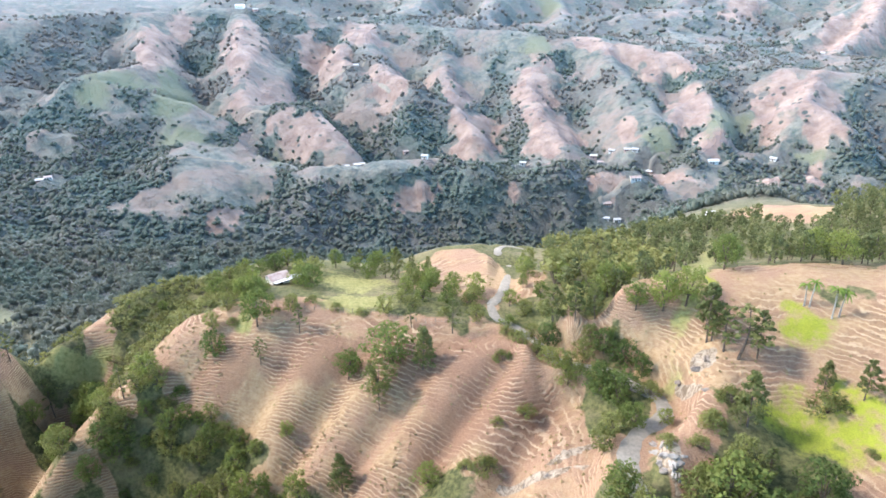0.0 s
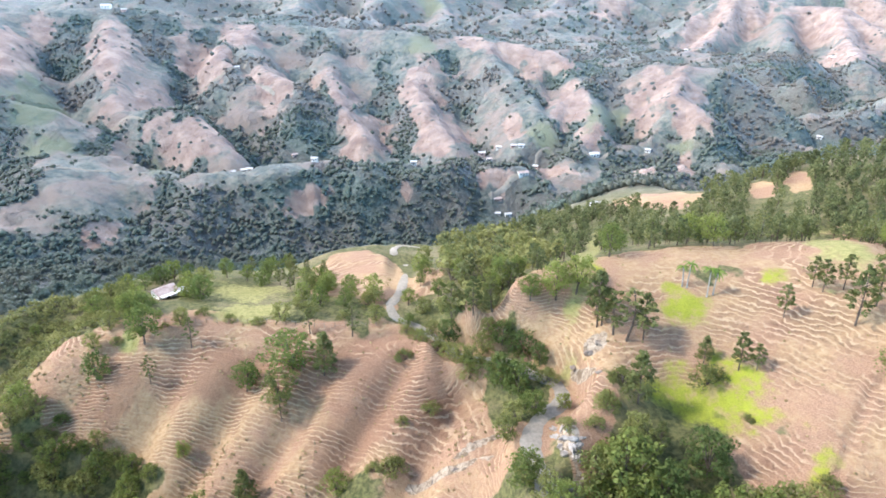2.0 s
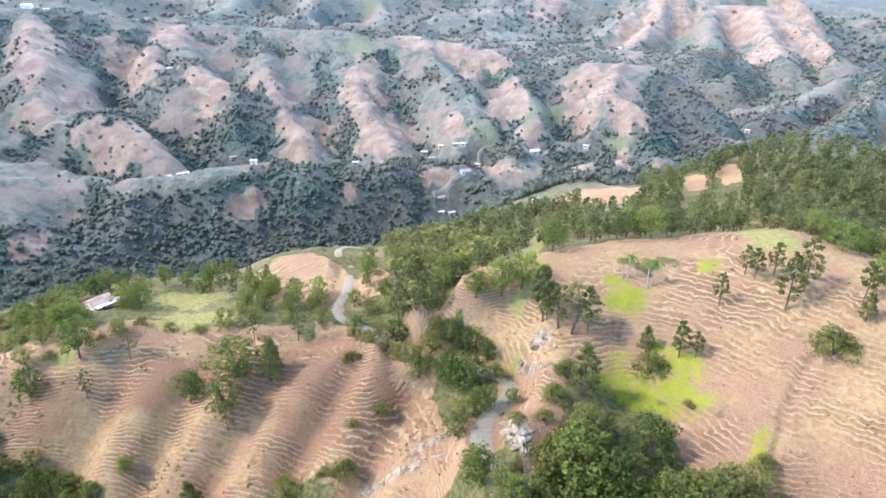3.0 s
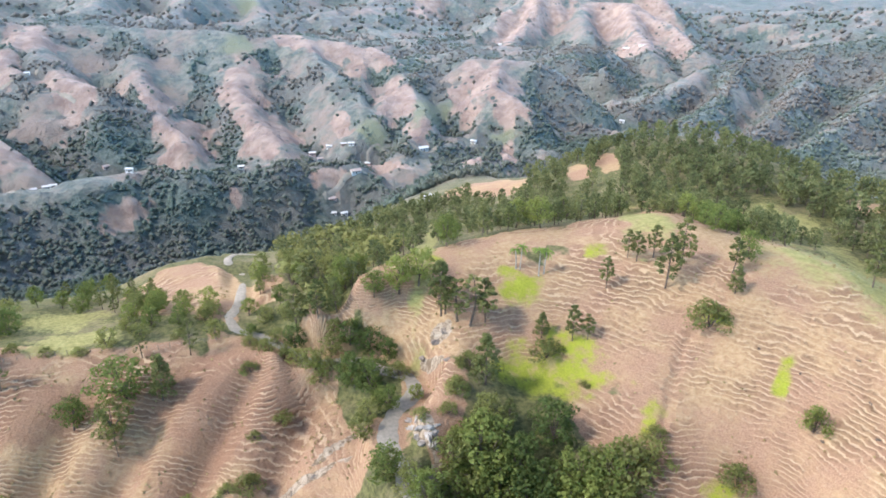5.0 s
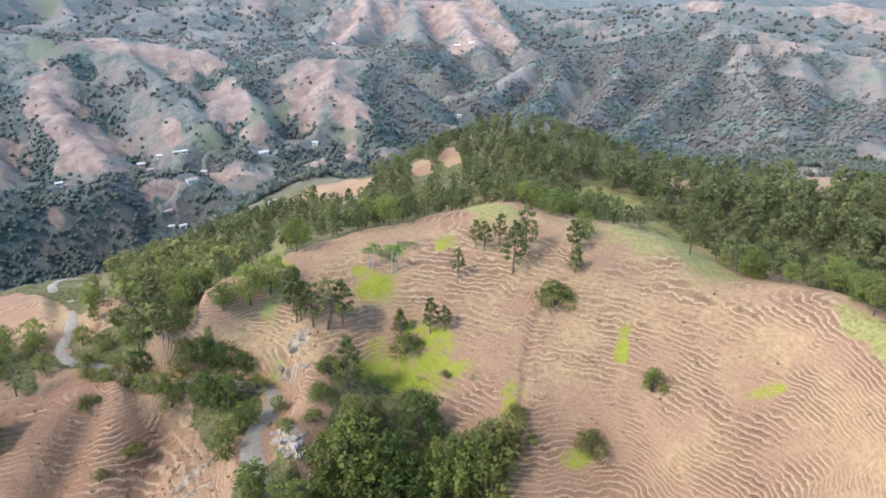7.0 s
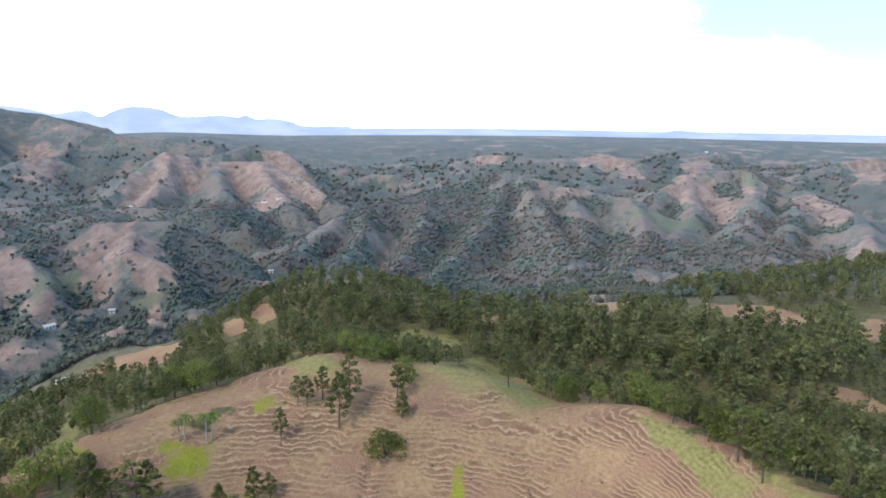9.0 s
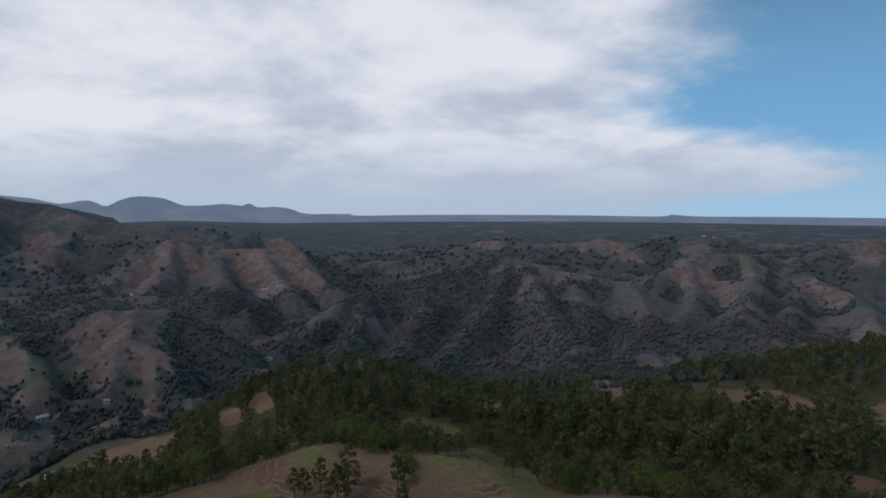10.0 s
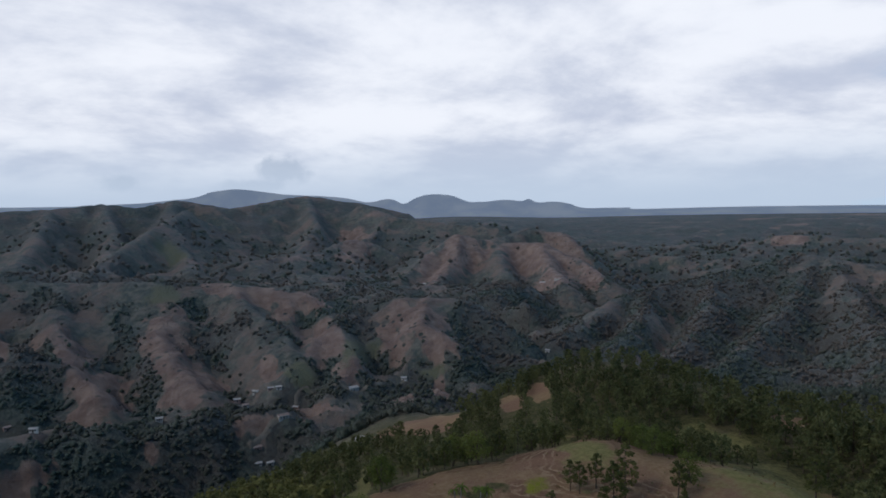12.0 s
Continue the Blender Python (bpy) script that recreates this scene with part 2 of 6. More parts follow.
GROUND = ground_material()
GRAVEL = plain("road_gravel", (0.235, 0.21, 0.175), (0.36, 0.325, 0.275), 1.2, 0.9, 0.03)
PINE_LEAF = foliage("pine_needles", (0.075, 0.096, 0.032), (0.225, 0.232, 0.082), 0.38)
BROAD_LEAF = foliage("broad_leaves", (0.092, 0.130, 0.036), (0.292, 0.325, 0.088), 0.46)
DARK_LEAF = foliage("dark_leaves", (0.058, 0.092, 0.030), (0.210, 0.255, 0.072), 0.48)
BUSH_LEAF = foliage("bush_leaves", (0.120, 0.138, 0.044), (0.305, 0.308, 0.102), 0.42)
WOOD_LEAF = foliage("woodland_leaves", (0.042, 0.062, 0.028), (0.275, 0.285, 0.118), 0.35, 0.2)
SCRUB_LEAF = foliage("scrub_leaves", (0.120, 0.140, 0.045), (0.340, 0.325, 0.120), 0.35, 0.2)
# crown colours hold painted haze: bluish grey, the farther canopy paler
CANOPY = foliage("hazy_forest_canopy", (0.070, 0.102, 0.084), (0.225, 0.262, 0.198), 0.2, 0.6, (0.235, 0.185, 0.158))
VALLEY_CANOPY = foliage("hazy_valley_canopy", (0.056, 0.088, 0.074), (0.185, 0.222, 0.165), 0.2, 0.6, (0.150, 0.150, 0.112))
# blue sheen on the crowns stands in for the air between
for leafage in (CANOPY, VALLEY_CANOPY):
    haze_sheen = leafage.node_tree.nodes["Principled BSDF"].inputs
    haze_sheen["Sheen Weight"].default_value, haze_sheen["Sheen Roughness"].default_value, haze_sheen["Sheen Tint"].default_value = 0.16, 0.6, (0.58, 0.76, 1.0, 1)
PALM_LEAF = foliage("palm_fronds", (0.10, 0.17, 0.03), (0.22, 0.30, 0.06))
BARK = plain("bark", (0.075, 0.055, 0.042), (0.19, 0.15, 0.12), 3.0, 0.9, 0.04)
TUFT_LEAF = foliage("dry_tuft_blades", (0.25, 0.195, 0.095), (0.42, 0.33, 0.17), 0.3, 0.5)
PALM_BARK = plain("palm_bark", (0.26, 0.24, 0.21), (0.42, 0.39, 0.35), 3.0, 0.9, 0.02)
ROCK = plain("grey_rock", (0.16, 0.125, 0.098), (0.34, 0.285, 0.24), 0.5, 0.9, 0.2, 8.0)
WHITE_ROCK = plain("pale_rock", (0.18, 0.14, 0.115), (0.42, 0.39, 0.36), 1.1, 0.85, 0.2, 8.0)
PLASTER = plain("white_plaster", (0.62, 0.59, 0.55), (0.82, 0.80, 0.77), 1.5, 0.85, 0.01)
PINK_PLASTER = plain("pink_plaster", (0.50, 0.33, 0.28), (0.66, 0.48, 0.42), 1.5, 0.85, 0.01)
ZINC = plain("zinc_roof", (0.60, 0.58, 0.57), (0.82, 0.81, 0.80), 0.8, 0.5, 0.01)
RUST = plain("rusty_roof", (0.36, 0.24, 0.20), (0.62, 0.52, 0.49), 0.6, 0.7, 0.01)
DARK = plain("dark_opening", (0.02, 0.018, 0.016), (0.06, 0.05, 0.045), 2.0, 0.6, 0.01)
POST_WOOD = plain("post_wood", (0.16, 0.13, 0.10), (0.30, 0.25, 0.20), 4.0, 0.9, 0.01)
WIRE = plain("fence_wire", (0.22, 0.21, 0.20), (0.34, 0.32, 0.30), 5.0, 0.5, 0.002)


# ---- the plan of the land: crests, hollows and roads, as x, y, height ----
LINES = {}
LINES["west_crest"] = [(-103.1, 113.5, -38.0), (-94.6, 123.0, -29.0), (-89.5, 130.3, -22.0), (-82.1, 139.6, -15.0), (-73.4, 153.2, -8.0), (-68.6, 160.4, -4.0), (-55.7, 165.3, 0.0), (-34.1, 160.9, 0.0), (-17.8, 156.8, 0.0), (-0.8, 151.6, 0.0), (11.5, 151.4, 0.0)]
LINES["west_shoulder"] = [(-114.7, 142.6, -12.5), (-111.8, 153.7, -14.2), (-107.8, 164.9, -13.8), (-105.1, 173.7, -14.2), (-100.7, 183.1, -12.3), (-96.6, 191.0, -9.9), (-89.1, 199.0, -10.8), (-73.8, 209.4, -11.3), (-65.0, 212.3, -10.5), (-44.1, 215.5, -10.0), (-20.4, 214.0, -11.8)]
LINES["west_spur"] = [(-134.3, 155.0, -36.0), (-119.7, 165.1, -31.0), (-103.6, 164.6, -26.0)]
LINES["west_hollow"] = [(-122.1, 131.6, -46.0), (-114.3, 140.2, -41.0), (-109.5, 153.3, -35.0), (-101.1, 158.7, -28.0), (-89.1, 168.3, -19.0), (-78.9, 184.4, -12.0)]
LINES["house_terrace"] = [(-58.6, 183.4, -4.0), (-48.7, 185.1, -4.0), (-30.7, 178.8, -3.0), (-15.0, 169.1, -1.0)]
LINES["west_foot"] = [(-84.3, 120.7, -48.0), (-67.3, 127.4, -37.0), (-39.7, 120.1, -27.0), (-17.1, 114.7, -23.0), (7.0, 105.1, -15.0), (22.5, 98.2, -10.0)]
LINES["pale_knoll"] = [(-12.8, 217.6, -12.8), (-2.9, 226.0, -10.8), (13.8, 231.6, -11.4), (24.9, 226.6, -12.3)]
LINES["saddle"] = [(-7.4, 178.3, -3.0), (7.2, 170.4, -1.0), (18.5, 173.3, 1.0)]
LINES["road_near"] = [(32.9, 91.0, 0.0), (34.7, 102.0, 0.0), (42.8, 111.2, 0.0), (41.7, 121.9, 0.0), (36.8, 129.6, 0.0), (26.6, 133.3, 0.0), (19.6, 146.4, 0.0), (13.9, 154.6, 0.0), (13.3, 163.2, 0.0)]
LINES["road_bank"] = [(39.6, 92.8, 2.0), (45.0, 102.5, 4.0), (50.2, 108.3, 8.0), (53.4, 120.3, 8.0), (47.3, 131.2, 7.0), (37.3, 142.8, 5.0)]
LINES["east_crest"] = [(26.0, 137.6, 16.1), (40.5, 140.3, 16.2), (59.0, 144.4, 16.7), (68.4, 144.6, 17.1), (82.6, 146.3, 18.0), (97.5, 144.1, 18.0), (112.3, 140.6, 20.1), (124.9, 133.7, 22.8), (132.1, 125.2, 21.0), (134.8, 113.2, 21.1), (137.9, 102.8, 22.4), (137.4, 85.8, 22.3), (138.7, 71.4, 19.8), (138.5, 46.2, 24.8), (120.8, 27.9, 27.0), (107.4, 11.7, 30.1), (94.0, -1.1, 34.5), (79.4, -10.1, 39.6)]
LINES["ravine"] = [(36.6, 88.3, -20.0), (47.2, 85.0, -9.0), (62.8, 78.1, -6.0), (72.1, 76.4, -1.0), (78.7, 78.8, 4.0)]
LINES["east_slope"] = [(88.7, 57.7, -3.0), (99.6, 47.8, 8.0), (119.1, 50.9, 17.0), (104.3, 30.9, 10.0), (87.7, 43.0, -2.0)]
LINES["green_step"] = [(65.8, 105.0, 3.0), (75.6, 97.9, 5.0), (74.5, 109.4, 8.0), (59.6, 121.5, 11.0)]
LINES["wood_ridge"] = [(39.4, 246.9, -19.9), (67.2, 251.2, -18.3), (104.3, 249.0, -14.2), (147.2, 249.8, -9.6), (181.1, 263.8, -6.2), (205.6, 264.5, -0.6), (227.1, 259.7, 4.2), (246.0, 234.7, 6.0), (253.6, 195.2, 3.3), (252.8, 161.6, 1.6), (264.8, 141.0, 1.1)]
LINES["pale_spur"] = [(169.3, 362.4, -47.4), (176.7, 325.1, -30.6), (182.9, 298.4, -26.0)]
LINES["east_wood"] = [(313.2, 132.3, -3.0), (333.0, 107.6, -0.9), (294.5, 57.1, 9.3), (269.2, 20.5, 17.3), (189.5, 14.1, 17.8), (180.0, 2.6, 18.2)]
LINES["east_back"] = [(361.5, 213.8, -24.2), (412.0, 123.3, -14.2), (413.0, 76.2, -3.7), (399.6, 18.4, 16.4), (398.8, -30.8, 25.8)]
LINES["valley"] = [(-288.2, 277.4, -75.5), (-247.7, 339.2, -83.4), (-212.7, 396.6, -96.4), (-157.6, 453.4, -105.2), (-81.7, 493.3, -115.7), (7.6, 519.9, -117.5), (83.9, 533.4, -115.9), (151.3, 539.2, -109.5), (237.0, 518.4, -99.6), (306.4, 480.7, -94.2), (317.4, 532.6, -91.1), (418.9, 560.8, -78.5), (504.5, 620.8, -86.6), (601.4, 798.9, -90.5), (579.6, 1107.5, -66.3)]
LINES["village_shelf"] = [(-221.0, 557.8, -65.7), (-89.7, 613.5, -90.5), (-12.4, 639.9, -93.2), (79.4, 625.0, -92.7), (143.5, 623.7, -90.2), (178.6, 593.7, -92.8), (247.8, 600.9, -83.3), (297.2, 589.3, -77.0), (-325.7, 527.6, -72.8)]
LINES["north_crest"] = [(-615.5, 788.1, 17.1), (-552.0, 893.2, 20.2), (-449.4, 982.1, 23.3), (-291.8, 1060.6, 26.9), (-119.4, 1073.4, 0.4), (-33.5, 1049.5, -0.8), (40.5, 1019.2, -4.5), (108.7, 974.0, -4.1), (207.7, 927.0, -7.9), (262.7, 881.7, -17.6), (338.0, 812.5, -36.1), (377.7, 772.6, -27.0), (413.6, 742.6, -26.7), (456.0, 717.3, -29.6), (473.8, 693.6, -47.9), (490.7, 657.0, -74.2)]
LINES["north_spur_a"] = [(120.1, 970.6, -6.9), (127.6, 890.9, -35.5), (100.9, 823.8, -51.4), (109.4, 731.9, -72.6), (120.9, 648.8, -88.4)]
LINES["north_spur_b"] = [(12.2, 1034.9, -5.6), (6.5, 880.0, -38.5), (12.0, 779.9, -62.4), (34.3, 699.2, -82.7)]
LINES["north_spur_c"] = [(-292.4, 1055.2, 24.1), (-275.5, 961.3, 5.0), (-240.8, 846.4, -24.7), (-207.7, 731.1, -57.1), (-125.5, 668.3, -73.7)]
LINES["north_spur_d"] = [(-417.6, 998.2, 21.2), (-388.5, 921.4, 9.5), (-336.6, 813.1, -19.4), (-375.5, 706.4, -18.9), (-259.4, 693.1, -43.4)]
LINES["north_spur_e"] = [(413.6, 742.6, -26.7), (360.9, 668.9, -44.8), (373.3, 615.6, -58.2)]
LINES["north_spur_f"] = [(338.0, 812.5, -36.1), (280.3, 738.6, -48.1), (267.3, 657.8, -61.1), (257.2, 618.7, -73.7)]
LINES["dark_hill"] = [(546.7, 650.9, -79.1), (738.8, 746.1, -55.0), (874.3, 747.1, -38.0), (974.3, 700.5, -21.6), (1072.2, 642.6, 1.4), (1076.5, 530.2, -18.3), (1075.5, 407.3, -32.6)]
LINES["dark_foot"] = [(458.4, 529.0, -79.8), (493.7, 422.7, -80.0), (515.3, 344.8, -86.1), (538.7, 264.2, -73.1), (579.7, 154.9, -55.1), (553.2, 87.2, -35.6)]
LINES["dark_spur_a"] = [(934.4, 720.6, -29.7), (742.3, 592.9, -71.5), (588.3, 512.1, -82.9)]
LINES["dark_spur_b"] = [(1074.0, 619.7, -4.0), (872.2, 446.8, -58.4), (720.9, 346.9, -71.6)]
LINES["east_hills"] = [(1175.8, 424.4, -52.4), (1387.7, 420.5, -8.6), (1465.4, 320.4, 5.9), (1384.9, 205.1, -26.0), (1243.5, 127.0, -39.0), (1047.4, 73.9, -43.4), (848.6, 48.4, -57.4)]
LINES["east_hills_foot"] = [(896.3, 314.9, -65.3), (924.1, 220.3, -59.9), (841.2, 122.2, -64.8)]
LINES["peaks_far"] = [(1749.1, 862.1, -29.8), (1834.2, 797.4, 12.3), (1828.4, 677.9, -16.4), (1754.8, 1153.6, -10.1), (2100.4, 654.5, -10.4), (2333.0, 563.1, 7.2)]
LINES["double_peak"] = [(668.4, 1342.8, -68.4), (803.5, 1441.1, -23.1), (914.9, 1491.8, 21.7), (1001.2, 1435.3, -3.3), (1062.4, 1327.1, -0.8), (1044.7, 1145.0, -46.3), (976.0, 1003.7, -67.9)]
LINES["double_foot"] = [(575.3, 1331.0, -55.0), (556.5, 1063.2, -68.6), (585.2, 871.8, -60.3), (786.5, 1035.1, -57.2)]
LINES["hollow_behind"] = [(412.8, 1442.1, -46.7), (453.1, 1271.7, -53.6), (795.4, 1835.0, -24.8), (243.1, 1682.5, -33.5), (64.5, 1598.7, -29.9), (-60.5, 1498.8, -4.6)]
LINES["dark_range"] = [(-488.8, 2349.7, 101.2), (-120.0, 2447.1, 102.9), (13.8, 2500.0, 108.1), (162.7, 2544.8, 125.1), (260.3, 2486.4, 107.9), (399.3, 2569.2, 136.8), (575.9, 2484.1, 103.1), (874.6, 2554.4, 150.0), (1078.0, 2475.5, 115.6), (1238.4, 2399.2, 72.1)]
LINES["plain_edge"] = [(3761.0, 2982.5, 68.5), (3583.0, 3268.7, 64.9), (4159.4, 2494.4, 63.1), (4618.4, 1480.8, 62.0), (4809.2, 627.6, 51.4), (4849.4, -75.5, 52.9), (4791.4, -751.7, 55.0)]
LINES["plain"] = [(1653.3, 2739.8, 28.5), (2254.7, 2270.8, 16.8), (2573.0, 1542.7, 14.2), (2991.2, 814.1, 14.9), (3184.7, 312.9, 10.4), (2181.8, 282.2, -15.3), (1749.1, 1493.5, -22.3)]
LINES["dark_spur_c"] = [(1067.9, 640.0, -0.3), (895.4, 567.3, -53.7), (690.1, 496.3, -84.1), (562.0, 433.8, -86.6)]
LINES["dark_spur_d"] = [(1072.0, 528.0, -19.9), (912.8, 408.4, -59.9), (687.6, 323.8, -76.3)]
LINES["dark_spur_e"] = [(1070.8, 405.5, -33.9), (905.7, 318.3, -63.0), (681.1, 262.7, -73.4)]
LINES["dark_spur_f"] = [(805.7, 748.9, -46.9), (682.9, 645.9, -68.7), (557.7, 573.5, -78.6)]
LINES["east_spur_a"] = [(1455.6, 318.2, 4.1), (1176.9, 234.5, -39.9), (954.9, 220.5, -64.0)]
LINES["east_spur_b"] = [(1375.0, 203.6, -27.3), (1066.4, 170.7, -57.8), (865.0, 161.5, -66.5)]
LINES["east_spur_c"] = [(1378.1, 417.5, -10.2), (1135.8, 320.0, -55.7), (934.1, 296.5, -68.5)]
LINES["peak_spur_a"] = [(909.6, 1483.3, 19.2), (825.3, 1370.7, -34.2), (695.7, 1237.9, -67.8)]
LINES["peak_spur_b"] = [(995.4, 1427.1, -5.7), (840.7, 1181.4, -55.0)]
LINES["peak_spur_c"] = [(1056.2, 1319.3, -3.1), (961.2, 1177.5, -43.5), (868.2, 1007.6, -66.1)]
LINES["range_spur_a"] = [(397.6, 2559.3, 132.6), (310.6, 2228.5, 50.6), (305.4, 1824.6, -16.9), (265.3, 1527.1, -49.6)]
LINES["range_spur_b"] = [(161.9, 2534.8, 121.2), (165.2, 2093.5, 24.6), (79.7, 1497.9, -35.1)]
LINES["range_spur_c"] = [(871.3, 2545.0, 145.4), (777.1, 2164.7, 38.3), (535.5, 1666.1, -42.2)]
LINES["range_spur_d"] = [(13.6, 2490.0, 104.4), (-29.1, 1949.8, 21.5), (-63.0, 1548.7, -18.5)]
LINES["range_spur_e"] = [(1073.9, 2466.4, 111.1), (1007.1, 2123.3, 32.3), (855.6, 1972.4, -11.6)]
LINES["north_spur_g"] = [(206.8, 922.1, -8.8), (210.9, 823.4, -32.5), (219.3, 738.1, -50.5), (215.3, 666.1, -68.0)]
LINES["north_spur_h"] = [(-118.4, 1063.4, -0.4), (-134.2, 920.3, -24.7), (-89.0, 825.2, -49.8)]
LINES["north_lee"] = [(-720.2, 922.1, -57.9), (-641.4, 1037.8, -54.8), (-520.2, 1136.6, -51.7), (-336.9, 1224.5, -48.1), (-138.3, 1242.3, -74.6), (-38.9, 1219.4, -75.8), (47.2, 1189.1, -79.5), (127.5, 1142.9, -79.1), (244.9, 1092.9, -82.9), (311.3, 1044.6, -92.6), (403.3, 969.4, -111.1), (452.3, 925.4, -102.0), (496.3, 891.1, -101.7), (547.2, 860.8, -104.6), (569.7, 834.0, -122.9), (592.4, 793.2, -149.2)]
LINES["dark_lee"] = [(688.2, 819.3, -179.1), (893.6, 902.4, -155.0), (1041.5, 890.0, -138.0), (1152.9, 828.9, -121.6), (1260.9, 755.7, -98.6), (1273.9, 627.4, -118.3), (1281.2, 485.2, -132.6)]
LINES["east_lee"] = [(1579.1, 478.5, -83.6), (1660.8, 363.1, -69.1), (1582.7, 234.4, -101.0), (1442.5, 147.3, -114.0), (1246.9, 88.0, -118.4)]
LINES["double_lee"] = [(930.1, 1668.2, -133.1), (1050.8, 1713.4, -88.3), (1149.9, 1648.6, -113.3), (1224.9, 1530.1, -110.8), (1220.0, 1337.1, -156.3)]
LINES["peaks_lee"] = [(1973.3, 972.6, -119.8), (2063.5, 897.0, -77.7), (2062.8, 764.8, -106.4), (1963.7, 1290.9, -100.1), (2339.1, 728.9, -100.4), (2576.0, 621.7, -82.8)]
LINES["range_lee"] = [(-574.3, 2760.9, -88.8), (-140.6, 2866.6, -87.1), (16.1, 2920.0, -81.9), (189.5, 2963.9, -64.9), (304.0, 2904.1, -82.1), (463.8, 2984.2, -53.2), (670.7, 2893.3, -86.9), (1010.7, 2951.8, -40.0), (1245.6, 2860.6, -74.4), (1431.0, 2772.5, -117.9)]
LINES["east_dip"] = [(33.0, 174.9, 3.1), (51.0, 176.8, 3.2), (73.4, 179.6, 3.7), (84.7, 179.0, 4.1), (101.3, 179.4, 5.0), (118.8, 175.6, 5.0), (136.0, 170.3, 7.1), (150.8, 161.5, 9.8), (159.7, 151.4, 8.0), (163.9, 137.6, 8.1), (168.3, 125.6, 9.4), (169.7, 105.9, 9.3), (172.5, 88.8, 6.8), (174.6, 58.2, 11.8), (157.8, 36.5, 14.0), (145.1, 15.8, 17.1), (132.0, -1.5, 21.5), (117.1, -14.9, 26.6)]
LINES["shoulder_lee"] = [(-163.0, 209.0, -65.5), (-153.1, 234.5, -66.9), (-135.1, 262.3, -63.6), (-114.3, 271.9, -60.2), (-86.9, 284.0, -58.5), (-59.1, 289.0, -58.0), (-27.6, 288.7, -59.8)]
LINES["knoll_lee"] = [(-17.2, 292.5, -57.8), (-3.8, 301.0, -55.8), (18.3, 306.5, -56.4), (33.1, 301.2, -57.3)]
LINES["wood_lee"] = [(192.9, 327.4, -64.6), (232.1, 338.0, -61.2), (260.8, 335.6, -55.6), (286.3, 327.5, -50.8), (311.1, 296.9, -49.0), (324.9, 250.1, -51.7), (328.6, 210.0, -53.4)]
LINES["behind"] = [(0.0, 0.0, -45.0), (40.0, 40.0, -24.0), (-60.0, 30.0, -62.0), (70.0, 0.0, 10.0), (60.0, -60.0, 20.0), (-80.0, -80.0, -60.0), (120.0, -40.0, 40.0), (-250.0, -60.0, -100.0), (-500.0, -200.0, -90.0), (0.0, -300.0, -20.0), (300.0, -300.0, 60.0), (500.0, -100.0, 20.0), (-1500.0, 300.0, 40.0), (-1200.0, -1200.0, 60.0), (0.0, -1600.0, 90.0), (1500.0, -1200.0, 60.0), (-4000.0, 1500.0, 80.0), (-3500.0, -3300.0, 90.0), (0.0, -4800.0, 80.0), (3400.0, -3400.0, 70.0), (1500.0, -100.0, 20.0), (4500.0, -1500.0, 55.0)]
# crests and spurs of the far mountains: the land falls away from them on both sides
LINES["north_spur_i"] = [(-109.1, 1054.4, -0.5), (-103.9, 954.4, -17.9), (-62.8, 847.7, -36.7), (-30.0, 789.4, -44.4)]
LINES["north_spur_j"] = [(-207.7, 731.1, -56.5), (-143.6, 715.7, -51.7), (-118.4, 679.8, -67.8), (-100.0, 642.3, -83.3)]
LINES["north_spur_k"] = [(287.3, 868.7, -19.1), (299.1, 806.3, -34.2), (283.1, 726.8, -55.0), (269.6, 667.6, -63.2), (242.6, 613.8, -76.0)]
LINES["north_spur_l"] = [(213.2, 951.4, -10.3), (205.2, 855.7, -37.0), (207.2, 772.7, -56.6), (194.7, 693.2, -74.0)]
LINES["north_spur_m"] = [(338.3, 812.4, -36.4), (308.4, 759.8, -51.9), (253.4, 716.5, -56.2), (216.5, 665.7, -73.2)]
LINES["north_nose"] = [(-230.6, 597.0, -71.1), (-206.8, 541.9, -85.8), (-185.5, 496.5, -103.9)]
LINES["red_knoll"] = [(-47.3, 578.1, -110.6), (-25.0, 599.5, -104.9), (-9.4, 614.9, -97.7), (2.7, 600.0, -106.4)]
LINES["range_mid"] = [(416.0, 1648.3, -82.6), (517.0, 1703.3, -65.1), (633.1, 1770.2, -30.4), (750.7, 1832.2, 5.2), (818.5, 1824.9, -8.8), (863.1, 1748.6, -40.7)]
LINES["range_spur_f"] = [(71.6, 1548.3, -50.0), (126.2, 1695.3, -8.4), (208.1, 1888.6, 31.3), (304.9, 2128.3, 65.2), (401.7, 2366.2, 98.9)]
LINES["range_spur_g"] = [(1018.0, 2338.0, 109.7), (1042.8, 2106.0, 60.9), (1146.3, 1936.1, 40.0), (1259.3, 1804.0, 29.0)]
LINES["east_spur_ridge"] = [(1462.2, 334.4, 4.4), (1356.6, 253.0, -32.8), (1267.5, 178.2, -46.0), (1174.1, 117.7, -53.4), (1047.3, 75.5, -72.3)]
LINES["east_spur_knob"] = [(1273.3, 448.6, -58.4), (1331.6, 432.3, -23.4), (1369.3, 412.1, -7.9), (1330.3, 367.0, -27.2), (1254.8, 299.4, -64.1)]
LINES["plain_knob"] = [(1432.4, 1395.8, -74.0), (1514.6, 1381.5, -57.9), (1521.3, 1298.3, -71.0)]
LINES["peak_spur_shoulder"] = [(944.8, 1461.1, -0.8), (1055.2, 1458.3, 16.4), (1130.1, 1464.7, 31.6), (1183.5, 1395.8, 17.5), (1172.3, 1299.3, -24.8)]
LINES["east_spur_cap"] = [(1878.7, 283.9, -29.2), (1987.2, 226.1, -0.8), (2095.5, 137.8, 12.7)]
